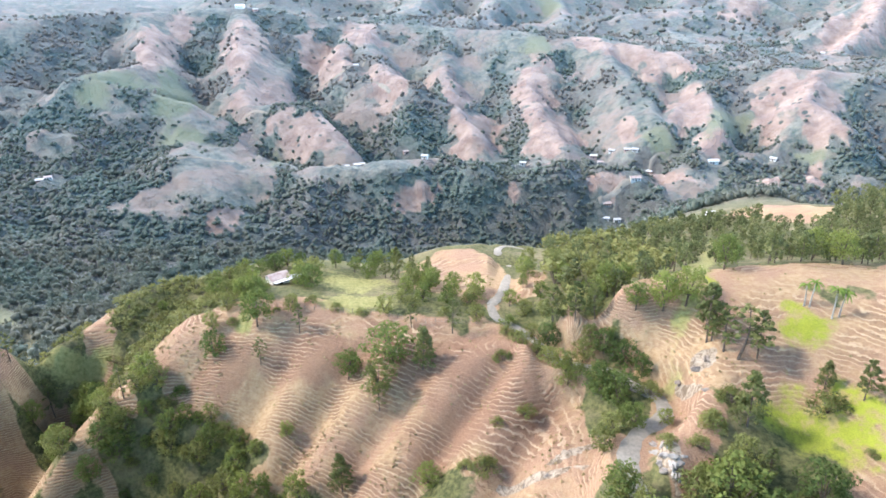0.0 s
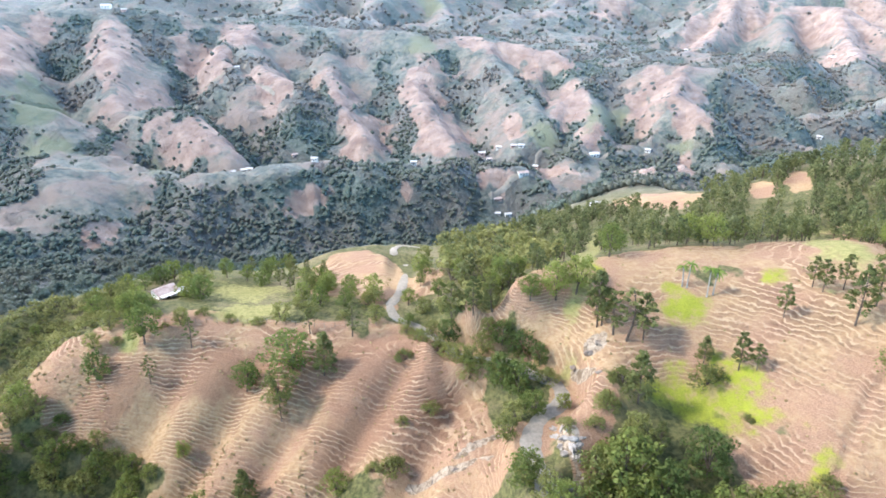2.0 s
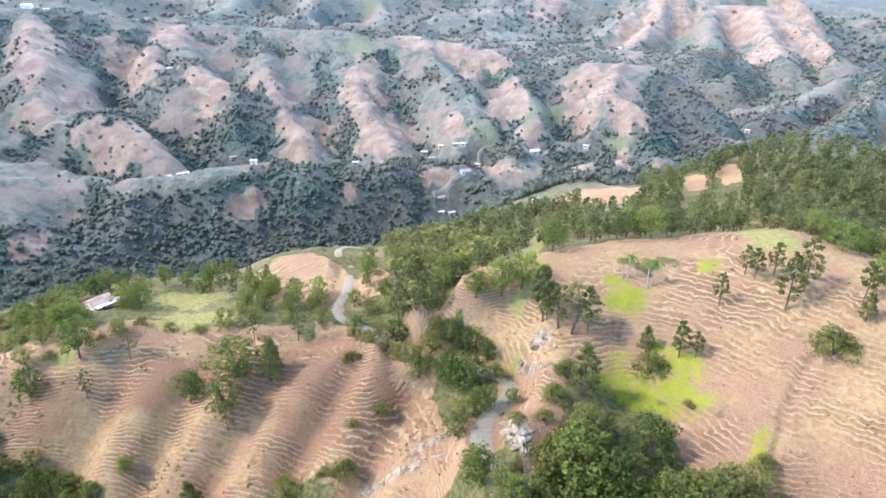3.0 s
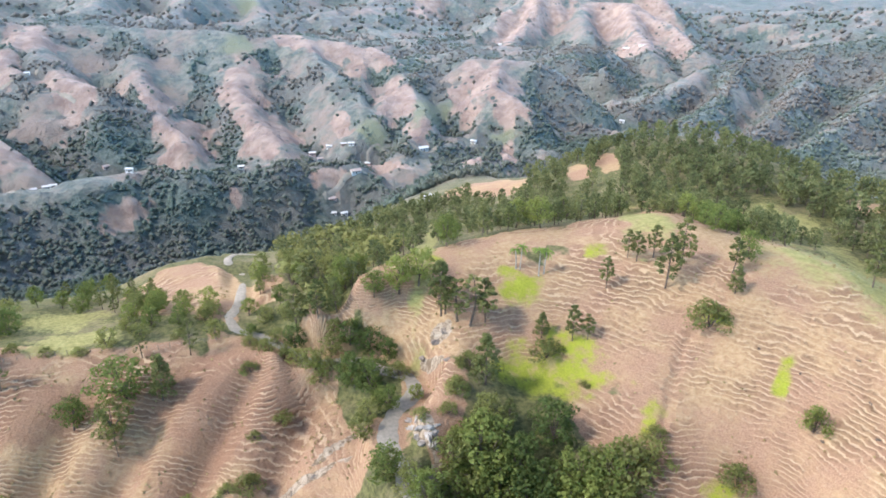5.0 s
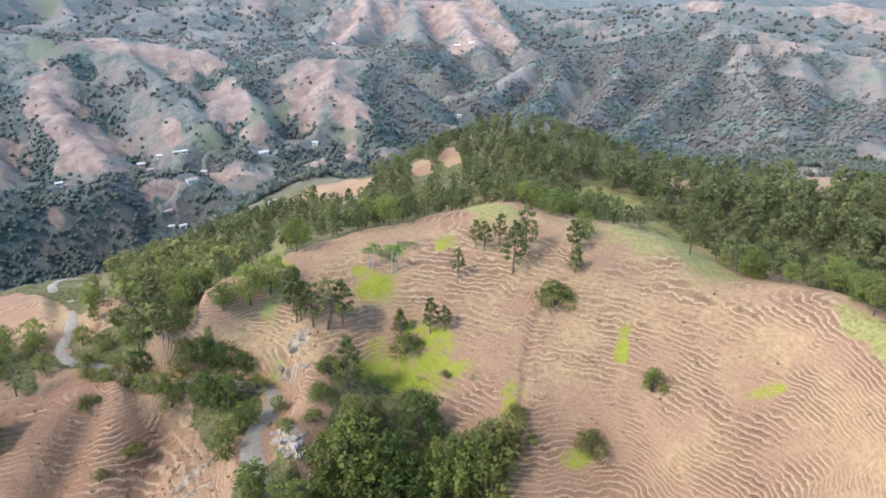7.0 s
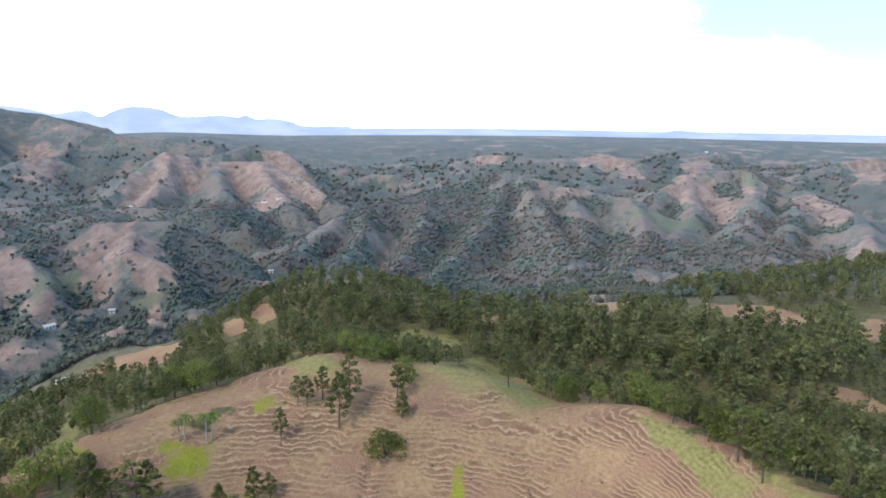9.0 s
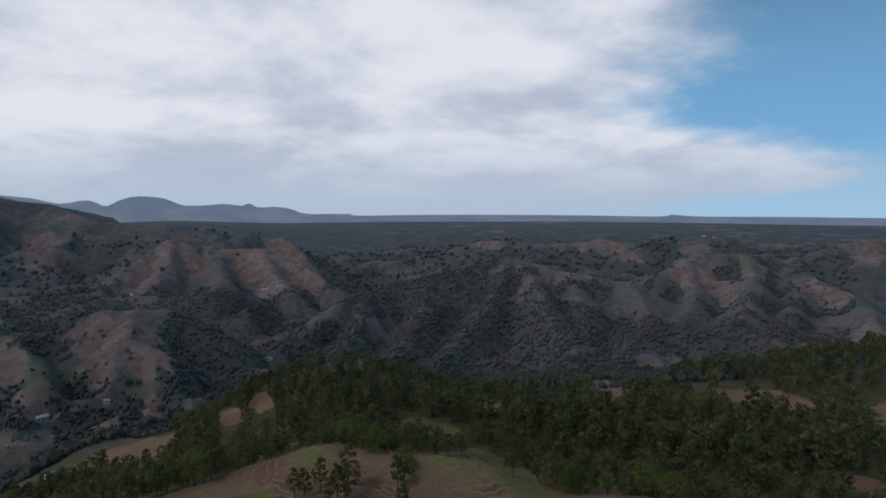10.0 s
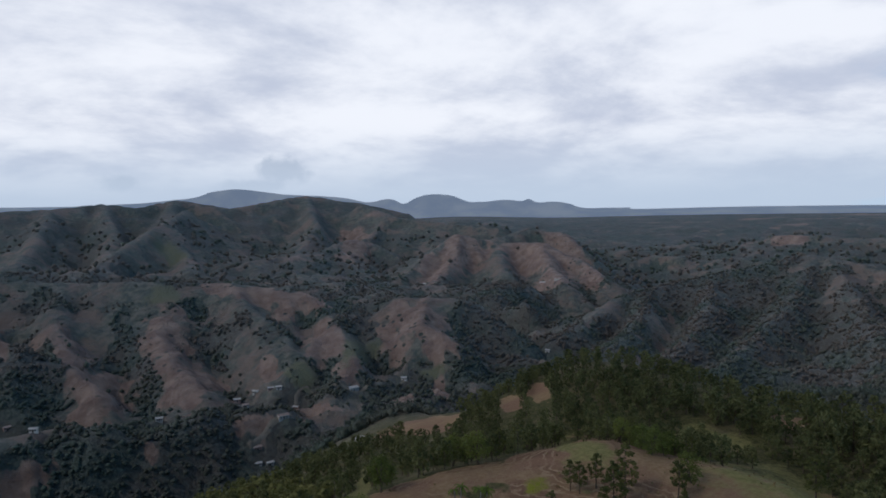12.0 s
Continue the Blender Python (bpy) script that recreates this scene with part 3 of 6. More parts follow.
RIB_DOWN, RIB_SIDE = (-0.616, -0.788), (0.788, -0.616)
FURROW = [
    (105.7, 95.3, 12.0), (95.1, 89.6, 10.0), (88.1, 84.5, 8.0), (83.9, 80.5, 5.0), (80.3, 77.8, 2.0),
]
ROAD = [
    (33.2, 80.5, 0.0), (33.4, 91.7, 0.0), (34.0, 100.4, 0.0), (37.7, 107.2, 0.0), (44.3, 112.4, 0.0), (45.0, 118.8, -0.0),
    (40.9, 123.4, 0.0), (37.8, 128.5, -0.0), (32.6, 130.9, 0.0), (26.6, 133.3, 0.0), (21.9, 143.0, 0.0), (17.2, 150.4, 0.0),
    (13.6, 154.6, 0.0), (12.6, 161.5, 0.0),
]
ROAD_UPPER = [
    (12.6, 161.5, 0.0), (15.1, 165.8, 0.5), (17.5, 173.5, 0.0), (22.4, 210.8, -10.8), (19.3, 221.2, -10.1), (23.2, 234.9, -13.7),
    (31.2, 244.0, -18.6),
]


def dense(line, most):
    """Points along a line of the plan, close enough together to hold the surface."""
    out = [np.array(line[0], float)]
    for a, b in zip(line[:-1], line[1:]):
        a, b = np.array(a, float), np.array(b, float)
        steps = max(1, int(math.ceil(np.hypot(*(b - a)[:2]) / (most * max(1.0, np.hypot(*a[:2]) / 120)))))
        out += [a + (b - a) * k / steps for k in range(1, steps + 1)]
    return out


CRESTS = [name for name in LINES if name.startswith(("north_crest", "north_spur", "north_nose", "red_knoll", "dark_hill", "dark_spur", "east_hills", "east_spur", "double_peak", "peak_spur", "peaks_far", "dark_range", "range_mid", "range_spur", "plain_knob")) and "foot" not in name]
KNOTS = np.array([p for name, line in LINES.items() if name not in CRESTS for p in dense(line, 14)])
_d = np.hypot(KNOTS[:, None, 0] - KNOTS[None, :, 0], KNOTS[:, None, 1] - KNOTS[None, :, 1])
_keep = np.array([not (_d[i, :i] < 0.5).any() for i in range(len(KNOTS))])
KNOTS = KNOTS[_keep]
# the reach over which a line's crest is rounded grows with distance from the middle
ROUND = np.maximum(3.0, np.hypot(KNOTS[:, 0], KNOTS[:, 1]) * 0.022)
_m = np.sqrt((KNOTS[:, None, 0] - KNOTS[None, :, 0]) ** 2 + (KNOTS[:, None, 1] - KNOTS[None, :, 1]) ** 2 + ROUND[None, :] ** 2)
_n = len(KNOTS)
_sys = np.zeros((_n + 1, _n + 1))
_sys[:_n, :_n] = _m - np.eye(_n) * 0.3
_sys[:_n, _n] = _sys[_n, :_n] = 1
WEIGHTS = np.linalg.solve(_sys, np.append(KNOTS[:, 2], 0))


def lattice(ix, iy, seed):
    h = (ix * 374761393 + iy * 668265263 + seed * 974634777) & 0xFFFFFFFF
    h = ((h ^ (h >> 13)) * 1274126177) & 0xFFFFFFFF
    return ((h ^ (h >> 16)) & 0xFFFF) / 65535.0


def wave_noise(x, y, seed=0):
    """Smooth value noise from -1 to 1, one cell a unit."""
    x, y = np.asarray(x, float), np.asarray(y, float)
    fx, fy = np.floor(x), np.floor(y)
    ix, iy = fx.astype(np.int64), fy.astype(np.int64)
    u, v = x - fx, y - fy
    u, v = u * u * u * (u * (u * 6 - 15) + 10), v * v * v * (v * (v * 6 - 15) + 10)
    a, b = lattice(ix, iy, seed), lattice(ix + 1, iy, seed)
    c, d = lattice(ix, iy + 1, seed), lattice(ix + 1, iy + 1, seed)
    return 2 * (a + (b - a) * u + (c - a) * v + (a - b - c + d) * u * v) - 1


def fractal(x, y, size, octaves=4, seed=0):
    out, amp, total = 0.0, 1.0, 0.0
    for k in range(octaves):
        out = out + amp * wave_noise(np.asarray(x) / size + 17.3 * k, np.asarray(y) / size - 9.1 * k, seed + k)
        total, amp, size = total + amp, amp * 0.5, size * 0.48
    return out / total


def ridged(x, y, size, octaves=3, seed=0):
    out, amp, total = 0.0, 1.0, 0.0
    for k in range(octaves):
        out = out + amp * (1 - 2.6 * np.abs(wave_noise(np.asarray(x) / size + 5.7 * k, np.asarray(y) / size + 3.3 * k, seed + k)))
        total, amp, size = total + amp, amp * 0.5, size * 0.5
    return out / total


def plan_height(x, y):
    """The smooth surface through the ridge, valley and road lines."""
    x, y = np.asarray(x, float).ravel(), np.asarray(y, float).ravel()
    out = np.empty(len(x))
    for k in range(0, len(x), 20000):
        a, b = x[k:k + 20000, None], y[k:k + 20000, None]
        out[k:k + 20000] = np.sqrt((a - KNOTS[:, 0]) ** 2 + (b - KNOTS[:, 1]) ** 2 + ROUND ** 2) @ WEIGHTS[:-1] + WEIGHTS[-1]
    return out


def smooth(a, b, v):
    t = np.clip((np.asarray(v, float) - a) / (b - a), 0, 1)
    return t * t * (3 - 2 * t)


def along(x, y, line):
    """Distance to a line of the plan in x and y, and the line's height at the nearest place."""
    best, level = np.full(len(x), 1e9), np.zeros(len(x))
    for a, b in zip(line[:-1], line[1:]):
        ax, ay, bx, by = a[0], a[1], b[0], b[1]
        t = np.clip(((x - ax) * (bx - ax) + (y - ay) * (by - ay)) / ((bx - ax) ** 2 + (by - ay) ** 2 + 1e-9), 0, 1)
        d = np.hypot(x - ax - t * (bx - ax), y - ay - t * (by - ay))
        nearer = d < best
        best[nearer], level[nearer] = d[nearer], (a[2] + t * (b[2] - a[2]))[nearer]
    return best, level


def curve(line, steps=6):
    """A smooth line through the given places (Catmull-Rom)."""
    p = [np.array(q, float) for q in line]
    p = [2 * p[0] - p[1]] + p + [2 * p[-1] - p[-2]]
    out = []
    for k in range(1, len(p) - 2):
        for s in range(steps):
            t = s / steps
            out.append(0.5 * (2 * p[k] + (p[k + 1] - p[k - 1]) * t + (2 * p[k - 1] - 5 * p[k] + 4 * p[k + 1] - p[k + 2]) * t * t
                              + (3 * p[k] - p[k - 1] - 3 * p[k + 1] + p[k + 2]) * t ** 3))
    return out + [p[-2]]


def mountains(x, y, floor):
    """The floor with the far ranges standing on it: every crest and spur falls away on both sides, and the highest wins.
    Also the distance to the nearest crest line."""
    far = np.hypot(x, y)
    h, near = floor.copy(), np.full(len(x), 1e6)
    reach = np.flatnonzero(far > 440)
    if not len(reach):
        return h, near
    px, py, d0 = x[reach], y[reach], far[reach]
    wx = px + 9 * fractal(px, py, 70, 3, 25) + 5 * fractal(px, py, 24, 2, 27)
    wy = py + 9 * fractal(px, py, 70, 3, 26) + 5 * fractal(px, py, 24, 2, 28)
    top, edge = h[reach], near[reach]
    soft = 2 + 0.002 * d0
    for name in CRESTS:
        d, z = along(wx, wy, LINES[name])
        main = name in ("north_crest", "dark_hill", "dark_range", "east_hills", "double_peak", "peaks_far")
        steep = 0.40 if main else 0.52
        r = 3 + 0.0035 * d0
        side = z - steep * (np.sqrt(d * d + r * r) - r)
        gap = np.maximum(soft - np.abs(side - top), 0)
        top = np.maximum(side, top) + gap * gap / (4 * soft)
        edge = np.minimum(edge, d)
    # runnels down the flanks, and a rough skin
    flank = smooth(6, 45, edge) * (1 - smooth(2600, 4200, d0))
    top = top + flank * (10 * (ridged(px, py, 74, 4, 11) - 0.75)) + (1 - smooth(1100, 2000, d0)) * smooth(2, 20, edge) * 3.5 * (ridged(px, py, 31, 3, 13) - 0.6) + (1 - smooth(2600, 4200, d0)) * (1.8 * fractal(px, py, 30, 4, 5) + flank * 9 * smooth(1100, 1800, d0) * (ridged(px, py, 210, 3, 21) - 0.75))
    w = smooth(440, 560, d0)
    h[reach] = h[reach] * (1 - w) + top * w
    near[reach] = edge
    return h, near


def crest_near(x, y):
    """1 on the mountains' crests and spurs, 0 well away from them."""
    return 1 - smooth(8, 80, mountains(x, y, np.zeros(len(x)))[1])


def ground_height(x, y, treads=False):
    """Height of the land at x, y. With treads also the level by which the grazing treads run."""
    x, y = np.asarray(x, float).ravel(), np.asarray(y, float).ravel()
    far = np.hypot(x, y)
    h, _ = mountains(x, y, plan_height(x, y))
    h = h + smooth(60, 120, far) * (1 - smooth(300, 500, far)) * 1.2 * fractal(x, y, 24, 3, 3)
    # ribs and hollows that run down the western bare slope
    u = x * RIB_SIDE[0] + y * RIB_SIDE[1]
    v = x * RIB_DOWN[0] + y * RIB_DOWN[1]
    rib = np.sin((u + 5 * fractal(x, y, 40, 2, 31)) * 2 * math.pi / 17)
    rib = rib - 0.35 * rib * rib
    edge, _ = along(x, y, LINES["west_crest"])
    inside = smooth(3, 22, edge) * smooth(-105, -80, x) * (1 - smooth(15, 40, x)) * (1 - smooth(150, 165, y + 0.2 * x)) * smooth(60, 90, far)
    level = h + 0.6 * rib * inside + 0.5 * fractal(x, y, 7, 2, 41)
    h = h + 2.1 * rib * inside
    d, _ = along(x, y, FURROW)
    h = h - 0.4 * (1 - smooth(0.2, 1.3, d + 1.1 * fractal(x, y, 4, 3, 44)))
    for line, half in ((ROAD, 2.6), (ROAD_UPPER, 2.4)):
        d, z = along(x, y, line)
        w = 1 - smooth(half + 0.4, half + 4.5, d)
        h = h * (1 - w) + z * w
    return (h, level) if treads else h


# ---- what grows where: ovals as x, y, half-length, half-width, turn ----
BARE_NEAR_A = [
    (-21.4, 137.4, 47.2, 23.1, 164.9), (-45.5, 156.8, 21.9, 9.9, -174.3), (14.2, 129.5, 23.3, 19.5, 132.6), (-62.5, 150.5, 15.3, 10.7, 141.0), (-111.2, 151.6, 11.5, 4.2, -142.8), (-104.5, 182.0, 22.0, 4.5, 113.0),
    (4.4, 197.2, 24.3, 16.2, 83.6), (23.2, 106.0, 18.6, 9.9, 169.5), (-81.5, 144.3, 9.4, 3.1, 124.0), (-106.5, 134.5, 17.7, 6.7, 144.3), (-90.7, 138.3, 17.7, 4.3, 130.8), (-90.9, 126.8, 6.4, 2.8, -126.9),
    (12.2, 179.1, 19.0, 14.4, 125.6), (91.9, 108.8, 34.5, 19.6, 164.7), (111.2, 70.2, 40.8, 32.4, -172.9), (99.7, 39.8, 19.5, 14.1, 93.4), (67.0, 124.7, 21.6, 17.9, 101.7), (132.6, 112.7, 34.5, 20.7, -150.0),
]
BARE_NEAR_B = [
    (74.6, 69.5, 12.5, 6.8, 143.8), (130.2, 83.4, 47.4, 38.0, -175.9), (111.1, 35.1, 39.0, 14.7, 56.3), (128.9, 139.4, 54.6, 16.9, -140.3), (49.6, 124.7, 13.0, 6.5, 121.5), (45.5, 104.7, 13.6, 6.3, 77.5),
    (147.6, 261.8, 23.5, 13.1, 60.4), (172.7, 238.8, 18.5, 5.9, 60.6), (185.1, 235.0, 20.2, 4.8, -122.0), (339.3, 140.8, 72.4, 11.9, -152.0), (293.7, 58.1, 36.8, 13.8, 39.9), (264.8, 13.4, 16.5, 6.5, -177.7),
    (230.3, 146.8, 14.3, 6.8, -156.5), (191.9, 12.0, 10.9, 5.0, 36.8), (139.2, 278.9, 14.7, 13.0, 81.3), (204.1, 587.8, 36.4, 6.7, 123.8), (39.4, 136.4, 13.0, 9.0, -16.1), (57.5, 140.7, 13.0, 9.0, -22.2),
]
BARE_NEAR_C = [
    (66.7, 141.0, 13.0, 9.0, -25.3), (80.7, 142.8, 13.0, 9.0, -29.5), (95.2, 140.8, 13.0, 9.0, -34.1), (109.8, 137.5, 13.0, 9.0, -38.6), (122.2, 130.8, 13.0, 9.0, -43.0), (129.2, 122.5, 13.0, 9.0, -46.5),
    (131.7, 110.6, 13.0, 9.0, -50.0), (134.7, 100.5, 13.0, 9.0, -53.3), (134.0, 83.7, 13.0, 9.0, -58.0), (135.2, 69.5, 13.0, 9.0, -62.8), (134.7, 44.9, 13.0, 9.0, -71.6),
    (74.0, 86.5, 9.5, 5.5, 103.5), (85.2, 89.2, 7.0, 6.0, 107.2),
]
BARE_NEAR = BARE_NEAR_A + BARE_NEAR_B + BARE_NEAR_C
BARE_FAR_A = [
    (109.6, 811.3, 79.9, 24.0, 82.9), (121.4, 706.9, 62.6, 27.3, 76.3), (17.9, 813.7, 72.4, 14.9, 90.2), (38.5, 721.3, 54.3, 24.2, 80.2), (-157.8, 946.9, 81.0, 27.4, 111.9),
    (-58.6, 832.5, 68.5, 25.1, 87.7), (-254.5, 903.0, 96.1, 26.5, 102.9), (-202.5, 790.1, 57.4, 19.9, 68.7), (-354.8, 873.5, 91.7, 25.8, 104.5), (-135.8, 679.1, 46.3, 22.2, 153.2),
    (-23.0, 547.2, 22.9, 7.8, -151.7), (141.7, 567.8, 19.1, 9.0, 172.9), (261.5, 715.4, 61.5, 22.8, 77.4), (255.6, 632.5, 27.7, 13.9, 76.0), (273.6, 848.0, 47.3, 22.6, 130.4),
    (224.3, 884.5, 33.6, 22.9, 150.1),
]
BARE_FAR_B = [
    (374.9, 710.6, 51.6, 33.9, 70.4), (360.1, 639.4, 30.5, 19.4, 84.9), (339.1, 700.4, 48.0, 16.0, 75.0), (277.7, 551.8, 34.2, 8.3, 64.1), (329.1, 572.4, 42.1, 7.6, 62.4),
    (61.5, 553.0, 7.0, 6.3, 106.3), (249.7, 827.4, 17.6, 14.3, 95.0), (-169.0, 490.1, 17.2, 11.0, 51.4), (191.4, 918.7, 23.4, 16.9, 139.4), (189.4, 683.7, 25.5, 10.6, 86.4),
    (-359.5, 985.2, 36.0, 16.7, 104.4), (-114.0, 1017.2, 57.2, 30.5, 100.5), (879.4, 1411.0, 113.2, 56.3, -143.2), (758.4, 1341.9, 126.2, 33.7, 61.1), (1002.8, 1304.9, 110.2, 58.7, 75.2),
    (1086.7, 1273.9, 167.7, 56.3, 49.0),
]
BARE_FAR_C = [
    (1003.8, 1088.5, 82.2, 25.6, 59.4), (906.6, 1091.9, 66.7, 39.5, 61.2), (775.9, 1823.5, 172.6, 38.7, 53.7), (1783.8, 778.0, 68.4, 59.7, 166.5), (1738.9, 675.5, 60.7, 29.9, 46.8),
    (1719.7, 1095.8, 68.1, 35.3, 66.1), (1990.7, 574.7, 176.8, 41.0, -167.6), (1297.2, 373.1, 110.0, 45.6, -157.8), (1239.9, 311.1, 68.6, 18.0, -152.9), (1209.5, 138.8, 97.0, 20.7, -158.9),
    (1283.6, 185.6, 54.7, 23.8, -174.9), (921.0, 66.4, 76.7, 15.9, -174.2), (843.0, 107.2, 88.1, 18.6, -171.5), (1934.2, 146.2, 137.1, 30.3, -173.8), (1323.3, 276.0, 60.9, 19.4, -169.7),
    (896.7, 2126.6, 111.7, 38.3, 87.7), (196.6, 924.4, 17.4, 9.8, 137.0),
]
BARE_FAR = BARE_FAR_A + BARE_FAR_B + BARE_FAR_C
GREEN_NEAR = [
    (134.5, 94.0, 11.3, 3.7, 93.6), (137.3, 77.9, 6.6, 4.7, 103.0), (128.0, 40.7, 6.1, 2.0, -135.5), (189.2, 150.0, 15.2, 6.7, 60.8), (119.3, 129.7, 7.5, 4.8, 80.2), (136.9, 85.6, 7.7, 4.8, 103.2),
    (-28.6, 186.5, 15.3, 7.9, 140.0), (-22.6, 165.6, 11.5, 6.3, 161.8), (174.6, 160.8, 9.9, 5.9, 131.2), (191.2, 144.2, 10.5, 8.1, 84.6), (128.8, 148.1, 33.0, 5.8, 55.1),
    (156.8, 103.6, 28.9, 16.2, -150.0), (153.2, 90.1, 27.4, 12.1, 44.7), (120.3, 30.3, 17.1, 2.4, 46.2), (102.5, 8.1, 17.2, 3.0, 41.3), (-230.9, 310.9, 17.6, 7.2, 126.0),
    (-105.8, 164.7, 11.2, 3.2, -147.3), (71.2, 168.8, 51.3, 3.1, 64.1), (-53.1, 157.6, 3.6, 2.1, 117.7),
]
GREEN_FAR = [
    (-345.7, 724.7, 44.7, 28.1, 82.3), (-294.4, 749.8, 88.0, 23.5, 107.2), (-250.5, 648.4, 30.9, 14.3, 178.6), (212.3, 654.1, 18.2, 14.9, 63.2), (289.3, 676.4, 47.4, 17.7, 52.3),
    (342.0, 611.5, 17.8, 5.7, 136.4), (-159.8, 637.0, 43.6, 8.0, 103.2), (126.4, 927.1, 23.9, 19.7, 114.0), (1057.2, 335.1, 65.6, 50.0, -174.7), (1363.8, 290.1, 74.8, 15.4, -156.3),
    (269.2, 1854.5, 104.9, 33.8, 98.2),
]
GREEN = GREEN_NEAR + GREEN_FAR
LUSH = [
    (83.9, 65.4, 4.4, 1.8, 159.2), (80.5, 80.5, 3.3, 1.5, -139.5), (111.4, 45.5, 2.6, 1.5, 131.0), (80.2, 93.5, 3.0, 1.5, 124.7),
    (69.8, 102.3, 9.7, 5.9, 137.4), (77.7, 94.7, 6.1, 1.9, 129.1), (78.5, 106.4, 5.5, 3.0, 105.7), (75.8, 123.6, 6.5, 4.5, 130.8), (105.1, 91.0, 3.6, 1.4, 111.8), (104.3, 73.1, 4.6, 1.5, -154.2),
    (82.1, 81.0, 2.3, 1.5, 151.7), (75.8, 128.9, 5.5, 2.3, 148.1), (98.6, 125.1, 3.5, 2.5, 128.4), (61.6, 143.5, 4.2, 2.2, 72.7),
]
SOIL = [
    (11.0, 135.7, 16.6, 10.2, 147.0), (-32.0, 145.6, 14.7, 7.3, -174.8), (-12.0, 142.1, 11.4, 8.2, 157.1), (-55.3, 145.9, 9.3, 5.7, 179.2), (0.4, 123.8, 10.4, 7.8, -172.8),
]
STONE = [
    (40.2, 97.2, 4.5, 1.7, 90.1), (53.5, 119.9, 3.5, 2.3, -139.5), (25.5, 109.8, 6.1, 1.0, -167.3), (18.3, 106.9, 8.4, 1.3, 169.3), (40.5, 91.0, 1.7, 1.0, 172.4), (49.9, 116.5, 4.3, 1.0, 101.0),
]
WOODED = [
    (807.7, 494.3, 232.3, 174.0, 178.9), (36.2, 121.6, 13.7, 5.1, 80.2), (51.5, 83.0, 9.5, 4.5, 148.9), (-62.9, 131.6, 20.4, 6.1, 171.6),
]
BROWN = [
    (-181.8, 549.9, 48.3, 33.9, 73.2), (-365.5, 623.0, 24.1, 17.6, 152.4), (-91.2, 769.1, 25.9, 10.7, 163.2), (233.7, 569.9, 21.3, 12.1, 62.7), (206.3, 568.2, 25.4, 21.5, 90.9),
    (-324.9, 672.1, 15.9, 12.2, 163.7), (724.4, 640.2, 84.2, 20.1, -146.2),
]
CLEARINGS_A = [
    (193.5, 156.5, 12.2, 7.6, 115.6), (191.3, 139.4, 10.0, 7.9, 63.3), (181.7, 232.6, 22.3, 5.8, -123.3), (172.7, 240.4, 23.0, 5.8, 62.6), (230.3, 146.8, 14.5, 7.6, -159.7), (339.3, 142.5, 72.4, 12.5, -151.3),
    (605.3, 198.7, 334.6, 13.9, -161.8), (293.8, 58.3, 37.9, 13.9, 41.3), (264.4, 15.0, 18.8, 8.1, -177.9), (189.6, 13.0, 12.3, 5.5, 40.3), (147.4, 261.7, 21.1, 15.6, 59.3), (223.4, 141.6, 9.5, 5.0, -168.7),
    (187.2, 151.0, 11.9, 7.9, 114.3), (181.8, 131.9, 14.5, 7.8, -135.0), (169.2, 217.0, 23.4, 5.2, -121.8), (161.2, 224.1, 17.4, 5.7, 63.1), (219.4, 139.7, 11.2, 7.5, -158.4), (316.4, 132.3, 72.6, 11.1, 25.1),
    (320.4, 104.8, 34.1, 7.1, -158.2), (271.2, 53.1, 31.2, 14.6, 43.4),
]
CLEARINGS_B = [
    (245.7, 13.3, 17.6, 7.5, -179.6), (181.3, 11.9, 11.5, 5.5, 40.6), (137.5, 242.8, 23.9, 14.2, 56.9),
]
CLEARINGS = CLEARINGS_A + CLEARINGS_B
FORESTED = [
    (-324.6, 591.7, 155.2, 73.2, 119.7), (-84.6, 522.8, 82.6, 21.1, -174.9), (47.4, 545.4, 60.7, 20.6, -165.6), (-41.8, 799.0, 104.9, 38.9, 96.5), (201.9, 581.6, 44.9, 27.0, 140.7), (73.0, 812.8, 110.0, 15.0, 91.7),
    (815.7, 529.7, 294.6, 223.9, 52.6), (604.4, 622.6, 97.7, 59.8, 72.0), (873.1, 235.2, 119.4, 93.4, 174.4), (424.9, 664.2, 53.0, 26.3, -152.2), (725.8, 1679.6, 337.0, 119.2, 67.2), (275.8, 2310.8, 378.4, 183.9, -164.9),
]


def patch_cover(x, y, patches, wobble=0.35, seed=60, core=0.8, rim=1.15):
    """How far each place lies inside any of the oval patches (x, y, half-length, half-width, turn): 1 inside, 0 outside."""
    out = np.zeros(len(x))
    for k, (cx, cy, a, b, turn) in enumerate(patches):
        near = np.hypot(x - cx, y - cy) < 2.2 * max(a, b)
        if not near.any():
            continue
        dx, dy = x[near] - cx, y[near] - cy
        c, s = math.cos(radians(turn)), math.sin(radians(turn))
        d = np.sqrt(((dx * c + dy * s) / a) ** 2 + ((dy * c - dx * s) / b) ** 2)
        size = max(4.0, 0.5 * min(a, b))
        d = d + wobble * fractal(x[near], y[near], size, 4, seed)
        out[near] = np.maximum(out[near], 1 - smooth(core, rim, d))
    return out


def inside(x, y, outline):
    """Which places lie inside an outline."""
    x, y = np.asarray(x), np.asarray(y)
    hit = np.zeros(len(x), bool)
    for (ax, ay), (bx, by) in zip(outline, outline[1:] + outline[:1]):
        if ay == by:
            continue
        hit ^= ((ay > y) != (by > y)) & (x < (bx - ax) * (y - ay) / (by - ay) + ax)
    return hit


